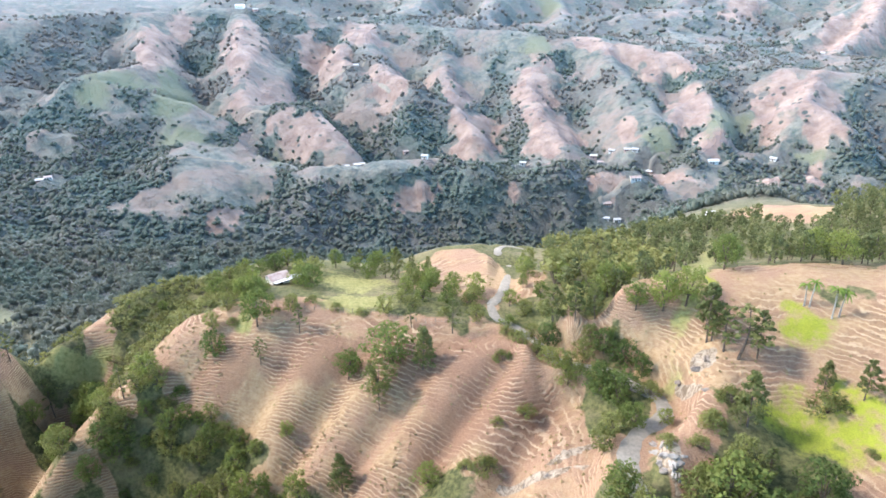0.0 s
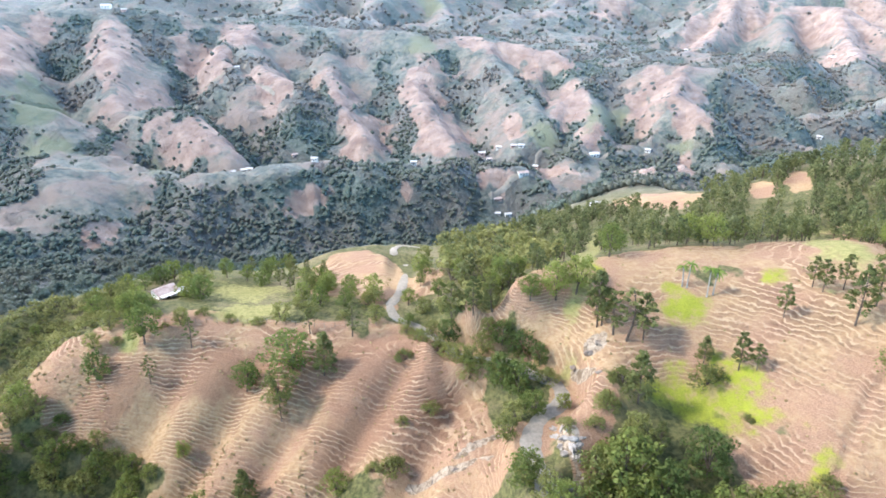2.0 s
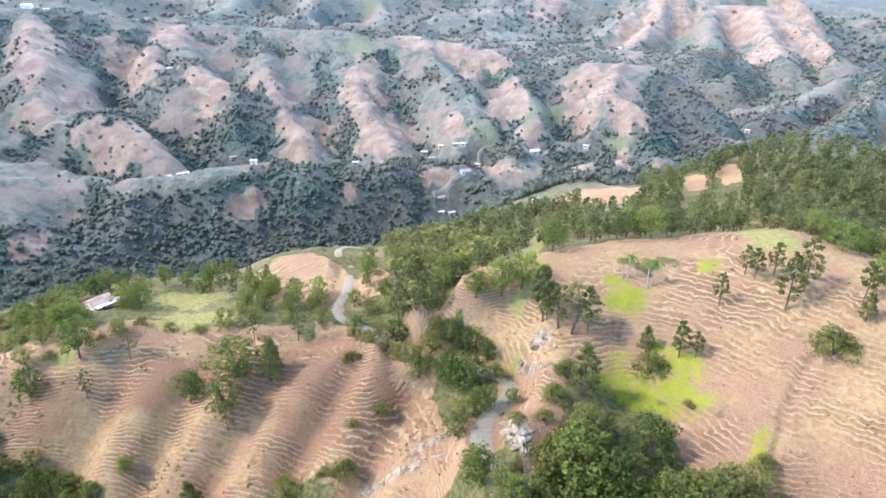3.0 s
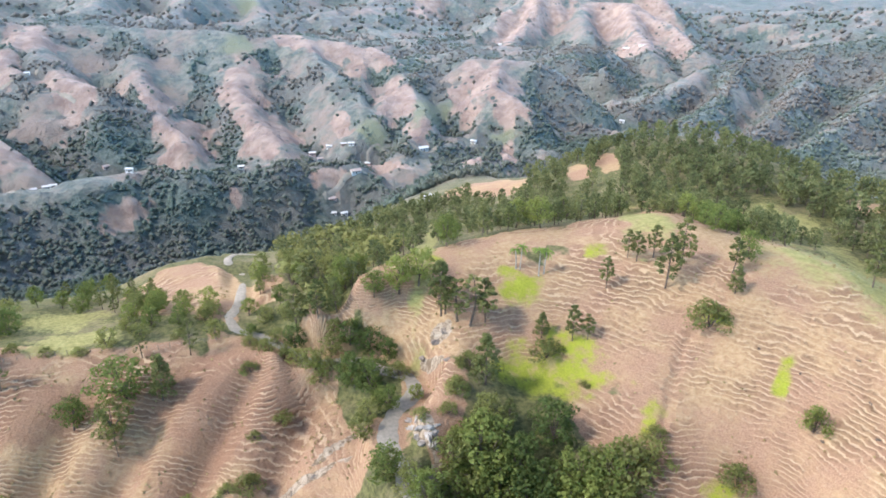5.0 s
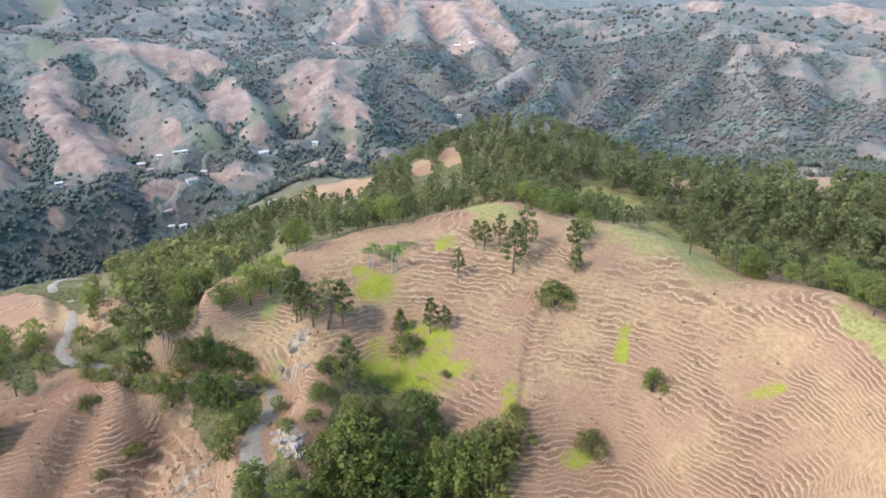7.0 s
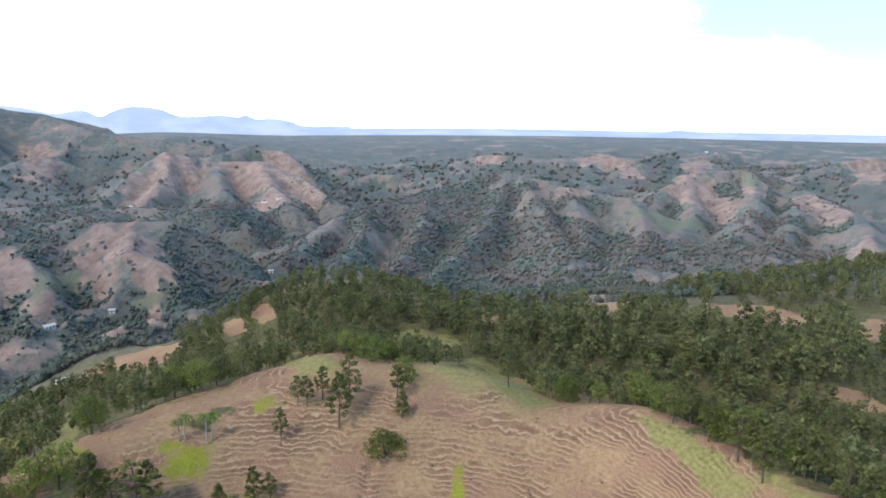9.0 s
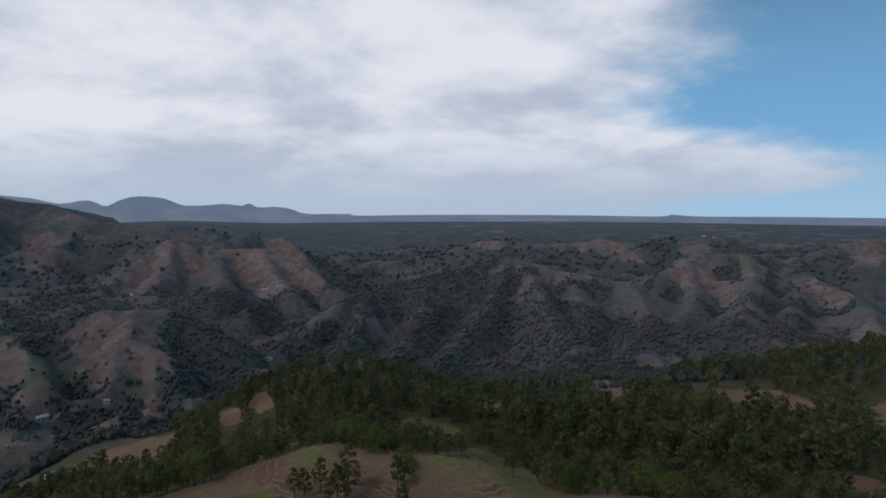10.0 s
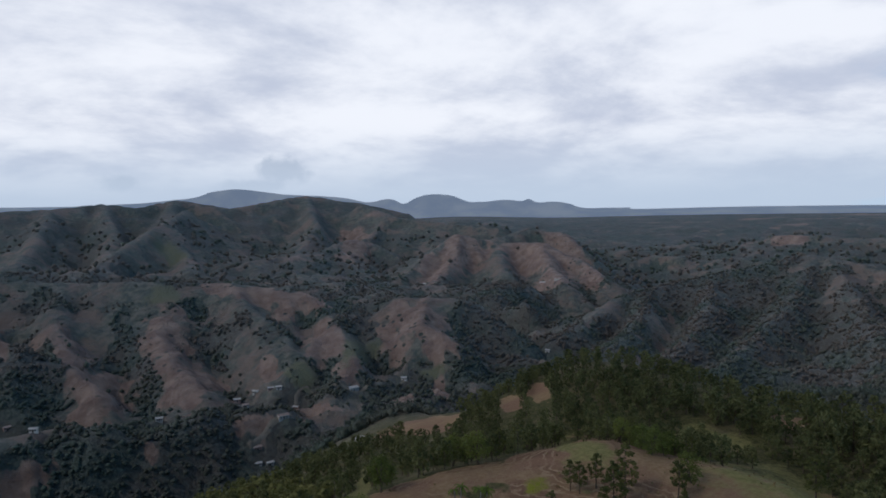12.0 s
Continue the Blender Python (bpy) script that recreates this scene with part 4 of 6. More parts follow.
def land_cover(x, y, h):
    """Dry, green, lush, stone and far shares of the ground at each place."""
    far = np.hypot(x, y)
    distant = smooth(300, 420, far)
    ridge = fractal(x, y, 170, 4, 71)
    dry = patch_cover(x, y, BARE_NEAR, 0.4, 61, 0.7, 1.2)
    dry = np.maximum(dry, 0.95 * patch_cover(x, y, BARE_FAR, 0.75, 62, 0.45, 1.55))
    # further off, bare crests show by chance of soil and grazing
    dry = np.maximum(dry, smooth(600, 760, far) * 0.6 * smooth(0.45, 0.85, 0.2 * crest_near(x, y) + ridge + 0.3 * smooth(1500, 2500, far) * smooth(0.62, 0.80, x / far)))
    dry = dry * (1 - patch_cover(x, y, WOODED, 0.3, 65))
    green = patch_cover(x, y, GREEN, 0.6, 63, 0.3, 1.55)
    lush = patch_cover(x, y, LUSH, 0.9, 64, 0.15, 1.65)
    stone = patch_cover(x, y, STONE, 0.5, 66)
    return dry, green, lush, stone, distant


def forest_share(x, y, bare):
    """How much of the far ground is under trees: hollows and lee slopes, hardly any bare pasture."""
    far = np.hypot(x, y)
    woody = 0.75 * fractal(x, y, 80, 5, 91) - 0.45 * ridged(x, y, 74, 2, 11) - 0.40 * crest_near(x, y) + 0.5 * patch_cover(x, y, FORESTED, 0.5, 69, 0.6, 1.2)
    # wood thinned beyond 1000 m to the north, paling the land in place of haze
    thin = 1 - 0.45 * smooth(1000, 1150, far) * (1 - smooth(0.50, 0.62, x / far))
    return thin * smooth(-0.44, -0.22, woody + 0.6 * (1 - smooth(480, 600, far))) * (1 - 0.965 * smooth(0.2, 0.6, bare))


# ---- the land: one sheet from under the drone to the far horizon ----
def build_ground():
    rows = np.concatenate([np.linspace(4, 62, 14), np.arange(64, 255, 0.7), 255 * np.exp(np.arange(0, 310) * 0.00965)])
    rows = rows[rows < 4880]
    rows = np.append(rows, [4880.0, 4980.0])
    heads = np.concatenate([np.arange(-39, 91, 0.24), np.arange(91, 321, 4.0)])
    a, r = np.meshgrid(np.radians(heads), rows)
    x, y = (r * np.sin(a)).ravel(), (r * np.cos(a)).ravel()
    h, level = ground_height(x, y, True)
    # the land falls away to the coastal plain
    h = h - 34 * smooth(2300, 3400, r.ravel()) * smooth(0.5, 0.66, np.sin(a.ravel()))
    dry, green, lush, stone, distant = land_cover(x, y, h)
    far = np.hypot(x, y)
    wood = forest_share(x, y, np.maximum(dry, np.maximum(green, patch_cover(x, y, BROWN, 0.4, 67)))) * smooth(330, 420, far)
    treads = dry * (1 - smooth(230, 300, far))
    grid = h.reshape(len(rows), len(heads))
    rise = np.hypot(np.gradient(grid, axis=0) / np.gradient(rows)[:, None], np.gradient(grid, axis=1) / (np.gradient(np.radians(heads))[None, :] * r)).ravel()
    treads = treads * (1 - lush) * (1 - stone) * smooth(0.10, 0.26, rise)
    soil = patch_cover(x, y, SOIL, 0.5, 72, 0.35, 1.5)
    for line in (ROAD, ROAD_UPPER):
        treads = treads * smooth(2.5, 6, along(x, y, line)[0])
    h = h + 0.03 * treads * np.sin((level) * 2 * math.pi / 0.62)
    # broken rock faces
    h = h + stone * (0.8 * ridged(x, y, 4.5, 3, 81) + 0.2)
    for line, half in ((ROAD, 2.7), (ROAD_UPPER, 2.5)):
        d, z = along(x, y, line)
        h = np.where(d < half + 0.8, np.minimum(h, z - 0.06), h)
    n, m = len(rows), len(heads)
    i, j = np.meshgrid(np.arange(n - 1), np.arange(m), indexing="ij")
    k = (j + 1) % m
    quads = np.stack([i * m + j, i * m + k, (i + 1) * m + k, (i + 1) * m + j], -1).reshape(-1, 4)[:, ::-1]
    verts = np.stack([x, y, h], -1)
    centre = np.array([[0, 0, h[:m].mean()]])
    verts = np.concatenate([verts, centre])
    hub = np.stack([np.full(m, len(verts) - 1), (np.arange(m) + 1) % m, np.arange(m)], -1)
    mesh = mesh_from("ground", verts, quads, hub[:, ::-1] * 1)
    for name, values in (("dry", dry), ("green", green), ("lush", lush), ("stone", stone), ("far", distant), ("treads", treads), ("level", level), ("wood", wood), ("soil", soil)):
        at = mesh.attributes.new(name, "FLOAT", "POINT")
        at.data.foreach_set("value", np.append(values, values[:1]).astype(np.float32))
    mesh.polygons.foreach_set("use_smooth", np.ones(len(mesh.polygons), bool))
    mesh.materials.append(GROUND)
    ob = new("ground", mesh)
    return tagged(ob, "steep dry grass hills with grazing treads and forested valleys", "ground", kind="structure")


def mesh_from(name, verts, quads, tris=None):
    """A mesh from arrays of places, four-sided and three-sided faces."""
    mesh = bpy.data.meshes.new(name)
    quads = np.asarray(quads, np.int32).reshape(-1, 4)
    tris = np.zeros((0, 3), np.int32) if tris is None else np.asarray(tris, np.int32).reshape(-1, 3)
    mesh.vertices.add(len(verts))
    mesh.vertices.foreach_set("co", np.asarray(verts, np.float32).ravel())
    loops = np.concatenate([quads.ravel(), tris.ravel()])
    mesh.loops.add(len(loops))
    mesh.loops.foreach_set("vertex_index", loops)
    mesh.polygons.add(len(quads) + len(tris))
    starts = np.concatenate([np.arange(len(quads)) * 4, len(quads) * 4 + np.arange(len(tris)) * 3])
    mesh.polygons.foreach_set("loop_start", starts.astype(np.int32))
    mesh.update(calc_edges=True)
    mesh.validate()
    return mesh


ground = build_ground()


# ---- roads ----
def build_road(name, line, half, taper, label):
    p = np.array(curve(line, 10))
    d = np.gradient(p[:, :2], axis=0)
    d /= np.linalg.norm(d, axis=1)[:, None]
    side = np.stack([d[:, 1], -d[:, 0]], -1)
    across = np.linspace(-1, 1, 7)
    verts, quads = [], []
    for k in range(len(p)):
        w = half * (1 - taper * k / len(p)) * (1 + 0.12 * math.sin(k * 0.37) + 0.06 * math.sin(k * 1.3))
        for s in across:
            verts.append((p[k, 0] + side[k, 0] * w * s, p[k, 1] + side[k, 1] * w * s, p[k, 2] + 0.06 - 0.10 * s * s - (0.14 if abs(s) == 1 else 0)))
    for k in range(len(p) - 1):
        for q in range(6):
            a = k * 7 + q
            quads.append((a, a + 1, a + 8, a + 7))
    mesh = mesh_from(name, np.array(verts), np.array(quads)[:, ::-1])
    mesh.polygons.foreach_set("use_smooth", np.ones(len(mesh.polygons), bool))
    mesh.materials.append(GRAVEL)
    return tagged(new(name, mesh), label, "road", kind="structure")


build_road("road", ROAD, 2.5, 0.45, "pale grey gravel mountain road winding along the slope")
build_road("road", ROAD_UPPER, 1.35, 0.0, "pale gravel road climbing over the bare knoll")


# ---- plants by kind, x, y, height, width ----
TREES_WEST_A = [
    ('broad', -48.8, 155.3, 10.7, 1.0), ('thin', -37.4, 153.2, 9.0, 1.0), ('broad', -23.7, 141.7, 8.4, 1.0), ('dark', -12.3, 141.3, 10.8, 1.15), ('cone', -5.2, 139.6, 12.0, 1.0), ('thin', -46.4, 146.6, 7.7, 1.0),
    ('light', -15.4, 134.9, 9.0, 1.0), ('thin', -15.2, 131.5, 7.8, 1.0), ('dark', -59.2, 150.3, 7.5, 1.0), ('cone', -23.2, 119.1, 10.5, 1.0), ('round', -3.4, 113.9, 6.4, 1.0), ('broad', -75.2, 145.5, 7.9, 1.0),
    ('thin', -79.9, 141.2, 10.1, 1.0), ('thin', -113.6, 152.2, 8.6, 1.0), ('broad', -85.9, 183.6, 3.8, 1.0), ('thin', -108.5, 155.8, 9.6, 1.0), ('bush', 13.9, 136.5, 3.4, 1.0), ('bush', 11.5, 120.9, 2.2, 1.0),
    ('bush', 8.5, 111.3, 4.4, 1.0), ('bush', 4.4, 112.2, 2.7, 1.0),
]
TREES_WEST_B = [
    ('bush', 17.9, 123.2, 3.4, 1.0), ('thin', -8.2, 150.7, 7.3, 1.0), ('thin', 2.1, 147.7, 9.5, 1.0), ('round', -37.8, 130.7, 4.0, 1.0), ('darkbush', -66.7, 143.3, 3.2, 1.0), ('bush', 27.7, 127.9, 3.7, 1.0),
    ('darkbush', 16.2, 150.7, 3.2, 1.0), ('bush', 8.5, 164.7, 4.3, 1.0), ('dark', -39.1, 179.5, 8.0, 1.0), ('round', -54.1, 166.8, 6.3, 1.0), ('darkbush', -50.6, 173.0, 2.5, 1.0), ('round', -43.6, 183.1, 6.1, 1.0),
]
TREES_WEST = TREES_WEST_A + TREES_WEST_B
TREES_ROAD_A = [
    ('pine', 26.4, 143.4, 12.4, 1.0), ('cone', 28.4, 141.7, 4.5, 1.0), ('pine', 30.6, 138.6, 10.0, 1.0), ('pine', 35.4, 139.2, 9.5, 1.0), ('broad', 41.0, 151.0, 9.2, 1.0), ('broad', 43.5, 135.7, 6.9, 1.0),
    ('broad', 49.6, 135.3, 10.0, 1.0), ('broad', 54.5, 135.2, 9.6, 1.0), ('pine', 55.8, 124.5, 14.0, 1.0), ('dark', 24.8, 140.9, 6.2, 1.0), ('dark', 36.7, 134.1, 6.9, 1.0), ('dark', 40.2, 130.6, 7.3, 1.0),
    ('dark', 43.6, 126.6, 5.7, 1.0), ('dark', 34.4, 123.6, 8.6, 1.0), ('dark', 36.8, 119.8, 8.4, 1.0), ('round', 37.8, 109.5, 5.7, 1.0), ('light', 33.4, 109.0, 6.0, 1.0), ('light', 30.7, 104.6, 5.9, 1.0),
    ('round', 37.3, 115.2, 4.1, 1.0), ('light', 30.3, 90.4, 6.0, 1.0),
]
TREES_ROAD_B = [
    ('light', 28.5, 129.8, 5.1, 1.0), ('light', 31.8, 133.2, 5.9, 1.0), ('light', 25.2, 152.2, 4.8, 1.0), ('light', 20.5, 154.5, 4.9, 1.0), ('bush', 34.6, 125.3, 3.6, 1.0), ('bush', 43.5, 119.8, 3.9, 1.0),
    ('light', 26.2, 131.0, 5.2, 1.0), ('light', 34.0, 136.2, 4.4, 1.0), ('bush', 40.1, 98.4, 3.0, 1.0), ('bush', 45.5, 98.0, 3.0, 1.0), ('bush', 49.5, 102.6, 3.4, 1.0), ('bush', 44.7, 93.0, 4.1, 1.0),
    ('light', 21.3, 143.6, 4.4, 1.0),
]
TREES_ROAD = TREES_ROAD_A + TREES_ROAD_B
TREES_EAST_A = [
    ('cone', 56.0, 102.4, 11.9, 1.0), ('thin', 59.9, 118.2, 12.9, 1.5), ('thin', 57.9, 120.6, 10.8, 1.4), ('pine', 63.7, 117.9, 11.0, 1.0), ('thin', 56.7, 124.3, 8.5, 1.3), ('pine', 79.0, 105.9, 8.9, 1.0),
    ('pine', 81.8, 104.1, 6.4, 1.0), ('cone', 73.9, 110.3, 6.5, 1.0), ('bush', 72.8, 106.2, 5.3, 1.0), ('pine', 56.6, 127.9, 11.4, 1.0), ('pine', 92.4, 112.9, 8.0, 1.0), ('pine', 102.3, 118.4, 7.5, 1.0),
    ('pine', 103.1, 116.1, 7.9, 1.0), ('pine', 107.2, 115.1, 8.5, 1.0), ('pine', 102.7, 105.1, 13.2, 1.0), ('pine', 108.8, 107.5, 12.9, 1.0), ('pine', 116.7, 99.7, 8.9, 1.0), ('cone', 112.0, 94.0, 6.9, 1.0),
    ('round', 123.7, 101.7, 7.3, 1.0), ('bush', 102.5, 90.9, 6.8, 1.0),
]
TREES_EAST_B = [
    ('darkbush', 101.4, 62.6, 6.1, 0.62), ('round', 44.3, 110.4, 3.5, 1.0), ('light', 53.3, 95.3, 6.6, 1.0), ('pine', 56.0, 92.5, 8.0, 1.0), ('bush', 54.4, 106.5, 4.1, 1.0), ('bush', 49.2, 101.7, 4.0, 1.0),
    ('bush', 87.2, 64.7, 5.1, 1.0), ('bush', 75.1, 95.1, 1.8, 1.0), ('bush', 78.6, 77.0, 3.3, 1.0),
]
TREES_EAST = TREES_EAST_A + TREES_EAST_B
TREES_RAVINE = [
    ('round', 29.9, 90.0, 7.3, 1.0), ('light', 43.0, 90.3, 10.3, 1.0), ('round', 47.8, 88.1, 14.2, 1.0), ('dark', 54.6, 85.0, 10.5, 1.0), ('dark', 63.5, 87.7, 10.6, 1.0), ('round', 61.9, 78.6, 10.5, 1.0),
    ('dark', 57.0, 80.8, 9.2, 1.0), ('round', 66.3, 74.9, 11.6, 1.0), ('light', 68.7, 73.7, 11.6, 1.0), ('light', 73.5, 73.9, 8.4, 1.0), ('round', 48.8, 83.7, 11.8, 1.0), ('dark', 53.3, 78.9, 11.8, 1.0),
    ('round', 60.7, 73.2, 11.7, 1.0), ('light', 65.0, 70.5, 10.3, 1.0), ('round', 43.6, 87.3, 10.6, 1.0), ('light', 33.3, 85.9, 6.1, 1.0), ('round', 34.7, 82.0, 7.2, 1.0), ('light', 51.4, 91.0, 7.2, 1.0),
    ('round', 44.3, 92.4, 4.5, 1.0),
]
HEDGE = [
    ('light', 33.6, 127.0, 4.2, 1.1), ('bush', 30.2, 128.2, 3.2, 1.1), ('light', 24.2, 133.4, 4.4, 1.1), ('bush', 21.6, 136.6, 3.0, 1.2), ('light', 19.2, 140.0, 3.8, 1.2), ('bush', 17.6, 143.4, 2.8, 1.2),
    ('bush', 15.6, 146.4, 2.6, 1.2), ('light', 22.6, 138.6, 3.4, 1.0), ('darkbush', 27.4, 129.6, 3.0, 1.1),
]
TREES_CREST = [
    ('pine', 138.1, 81.5, 10.5, 1.0), ('pine', 111.7, 18.2, 9.9, 1.0), ('pine', 100.7, 1.3, 9.0, 1.0), ('pine', 117.7, 23.3, 10.0, 1.0), ('pine', 125.2, 30.2, 9.2, 1.0), ('pine', 130.8, 38.6, 9.2, 1.0),
    ('thin', 105.9, 5.6, 7.9, 1.0), ('pine', 113.5, 11.1, 9.6, 1.0), ('pine', 118.0, 14.3, 8.1, 1.0), ('round', 137.3, 43.2, 6.5, 1.0), ('pine', 133.6, 36.0, 8.6, 1.0), ('bush', 147.9, 77.9, 3.2, 1.0),
    ('bush', 146.3, 68.9, 3.8, 1.0),
]
# groves: outline, spacing, kinds, least and greatest height, seed, single things or not
GROVES = []
GROVES.append(([(-109.9, 145.8), (-104.4, 162.7), (-78.7, 141.9), (-69.9, 146.0), (-63.9, 144.1), (-48.6, 137.7), (-42.3, 128.3), (-47.2, 123.8), (-31.3, 117.4), (-70.1, 128.7), (-88.6, 126.7)], 3.0, ['round', 'dark', 'light', 'bush', 'light', 'round', 'round'], 3.5, 7.5, 1, True))
GROVES.append(([(-151.0, 186.5), (-132.7, 200.0), (-101.2, 194.3), (-86.8, 201.7), (-66.3, 203.7), (-54.0, 167.6), (-68.2, 161.8), (-75.1, 153.6), (-85.8, 144.3), (-113.2, 157.1)], 2.5, ['bush', 'bush', 'darkbush', 'light', 'bush'], 2.0, 4.2, 2, False))
GROVES.append(([(-75.9, 191.8), (-64.1, 202.5), (-49.7, 205.5), (-41.5, 201.7), (-38.9, 186.9), (-45.0, 169.5), (-54.7, 164.4)], 5.0, ['round', 'light', 'broad', 'dark'], 4.5, 7.0, 3, True))
GROVES.append(([(-73.7, 171.3), (-65.7, 178.3), (-48.3, 170.1), (-40.7, 163.9), (-40.5, 158.5), (-51.5, 156.9), (-61.9, 156.2)], 4.6, ['light', 'bush', 'round', 'bush'], 3.2, 5.6, 20, True))
GROVES.append(([(-42.2, 205.6), (-16.7, 216.4), (-4.4, 197.5), (-2.4, 170.8), (-16.3, 185.9), (-25.9, 194.1)], 5.6, ['round', 'broad', 'pine', 'broad'], 5, 8.5, 4, True))
GROVES.append(([(-44.2, 158.2), (-33.9, 160.0), (-12.5, 154.7), (10.8, 151.7), (11.1, 156.8), (-12.8, 160.2), (-34.7, 164.4)], 4.8, ['light', 'bush', 'bush', 'light'], 3.5, 6, 5, True))
GROVES.append(([(-14.5, 162.2), (11.3, 159.9), (10.2, 167.9), (-7.6, 184.7)], 5.0, ['round', 'light', 'round', 'bush'], 4.5, 7, 6, True))
GROVES.append(([(-144.5, 262.9), (-115.5, 276.9), (-94.6, 284.7), (-59.8, 294.0), (-22.9, 299.1), (-12.0, 299.8), (-38.5, 297.5), (-98.2, 283.5), (-143.0, 263.7)], 7.0, ['pine', 'broad', 'round'], 6, 10, 7, False))
GROVES.append(([(14.4, 161.3), (25.2, 152.2), (37.9, 145.5), (44.1, 160.9), (36.5, 184.6), (22.4, 210.9)], 6.5, ['light', 'round', 'bush', 'broad'], 4, 7, 8, True))
GROVES.append(([(177.7, 245.0), (252.9, 309.9), (277.4, 288.2), (304.0, 260.0), (337.8, 214.3), (353.0, 188.2), (220.9, 142.3), (202.3, 161.4), (188.3, 193.2)], 6.0, ['pine', 'pine', 'round', 'broad'], 6.5, 9.5, 11, False))
GROVES.append(([(151.8, 152.3), (161.7, 141.7), (139.0, 118.9), (128.8, 119.9)], 5.5, ['dark', 'round'], 5.5, 8, 12, True))
GROVES.append(([(198.5, 163.6), (208.2, 122.4), (205.5, 77.3), (193.5, 39.3), (191.8, 22.1), (199.2, 4.1), (265.6, 8.9), (259.1, 36.5), (251.2, 63.3), (286.6, 97.0), (272.9, 131.3), (231.5, 150.4)], 6.2, ['pine', 'broad', 'round', 'pine'], 9, 13, 14, False))
GROVES.append(([(447.8, 172.7), (308.1, 78.8), (309.6, 11.8), (479.5, 21.8), (474.7, 71.5), (459.7, 138.0)], 7.5, ['pine', 'round', 'broad'], 8, 12, 15, False))
GROVES.append(([(318.3, 87.1), (293.1, 38.3), (304.3, 40.1), (318.9, 85.0)], 6, ['round'], 4, 6, 16, False))
GROVES.append(([(27.1, 143.5), (42.2, 146.0), (61.3, 150.0), (69.7, 260.8), (41.0, 256.7)], 5.2, ['light', 'round', 'bush', 'light', 'broad', 'pine'], 4.5, 8, 19, False))
GROVES.append(([(61.7, 150.9), (71.4, 151.0), (86.1, 152.4), (101.4, 149.9), (116.7, 146.1), (129.7, 138.9), (137.2, 130.0), (219.1, 281.9), (193.6, 281.9), (158.4, 268.8), (112.8, 269.3), (72.8, 272.4)], 5.4, ['pine', 'broad', 'pine', 'broad', 'round'], 5.5, 8.8, 10, False))
GROVES.append(([(139.4, 117.0), (142.7, 106.4), (142.5, 89.0), (144.1, 74.1), (144.2, 48.1), (126.7, 29.3), (113.3, 12.3), (100.0, -1.2), (189.0, -2.2), (201.8, 21.9), (213.4, 49.3), (228.6, 76.2), (223.2, 114.8), (218.0, 136.1), (214.0, 159.7), (207.5, 174.3)], 4.9, ['pine', 'pine', 'pine', 'broad', 'round'], 6.0, 10.0, 13, False))
GROVES.append(([(41.6, 144.1), (60.6, 148.1), (70.2, 148.2), (84.6, 149.8), (99.7, 147.4), (114.8, 143.8), (127.6, 136.7), (135.0, 128.0), (142.2, 134.8), (134.5, 144.0), (121.1, 151.6), (105.3, 155.7), (89.5, 158.5), (74.4, 157.3), (64.3, 157.4), (44.4, 153.7)], 5.2, ['pine', 'broad', 'pine', 'thin'], 6, 9.5, 17, True))
GROVES.append(([(137.1, 115.1), (140.3, 104.6), (140.0, 87.4), (141.4, 72.7), (141.4, 47.1), (123.7, 28.6), (110.4, 12.0), (97.0, -1.1), (107.0, -1.2), (120.3, 13.1), (133.5, 30.9), (150.8, 50.3), (150.3, 77.3), (148.4, 92.7), (148.3, 110.6), (144.7, 121.5)], 5.6, ['pine', 'broad', 'round', 'bush'], 5, 9, 18, True))
GROVES.append(([(148.0, 158.0), (160.0, 192.0), (186.0, 216.0), (206.0, 206.0), (207.0, 176.0), (201.0, 160.0), (182.0, 134.0), (164.0, 138.0)], 5.4, ['pine', 'broad', 'pine', 'round', 'pine'], 6, 9.5, 21, False))
PALE_ROCKS = 14
STUMP_PLACES = [(106.1, 80.6), (107.6, 71.9), (110.8, 60.1), (106.1, 54.5), (116.6, 47.2), (122.6, 41.1), (116.1, 67.2), (125.1, 57.1), (101.1, 60.4), (110.6, 29.0)]
SKYLINE = [
    (-829.9, 4524.5, 137.3), (-481.9, 4574.7, 144.5), (202.2, 4595.6, 141.6), (772.5, 4534.7, 183.1), (924.1, 4506.2, 224.6), (1077.0, 4472.1, 237.8),
    (1247.9, 4427.5, 217.6), (1420.6, 4375.2, 196.8), (1698.7, 4274.9, 181.2), (1871.3, 4202.2, 144.1), (2009.4, 4137.9, 160.6), (2094.1, 4095.7, 128.4),
    (2169.4, 4056.3, 168.9), (2253.7, 4010.1, 190.1), (2379.2, 3937.0, 176.0), (2476.1, 3876.7, 135.6), (2565.6, 3818.0, 133.6), (2672.2, 3744.2, 142.6),
    (2763.9, 3677.1, 132.7), (2806.1, 3645.0, 146.9), (2853.4, 3608.1, 122.9), (2949.2, 3530.2, 124.3), (3019.8, 3470.0, 107.4), (3088.6, 3408.9, 79.4),
    (3284.4, 3220.6, 78.1), (3333.8, 3169.5, 65.7), (3703.9, 2727.8, 69.7), (4107.6, 2070.6, 65.5), (4347.5, 1503.0, 55.9), (4380.3, 1404.6, 66.8),
    (4429.2, 1241.8, 56.0), (4539.6, 742.8, 52.9), (4591.1, 286.6, 47.3), (4589.9, -304.3, 47.0), (4540.0, -760.0, 47.0),
]
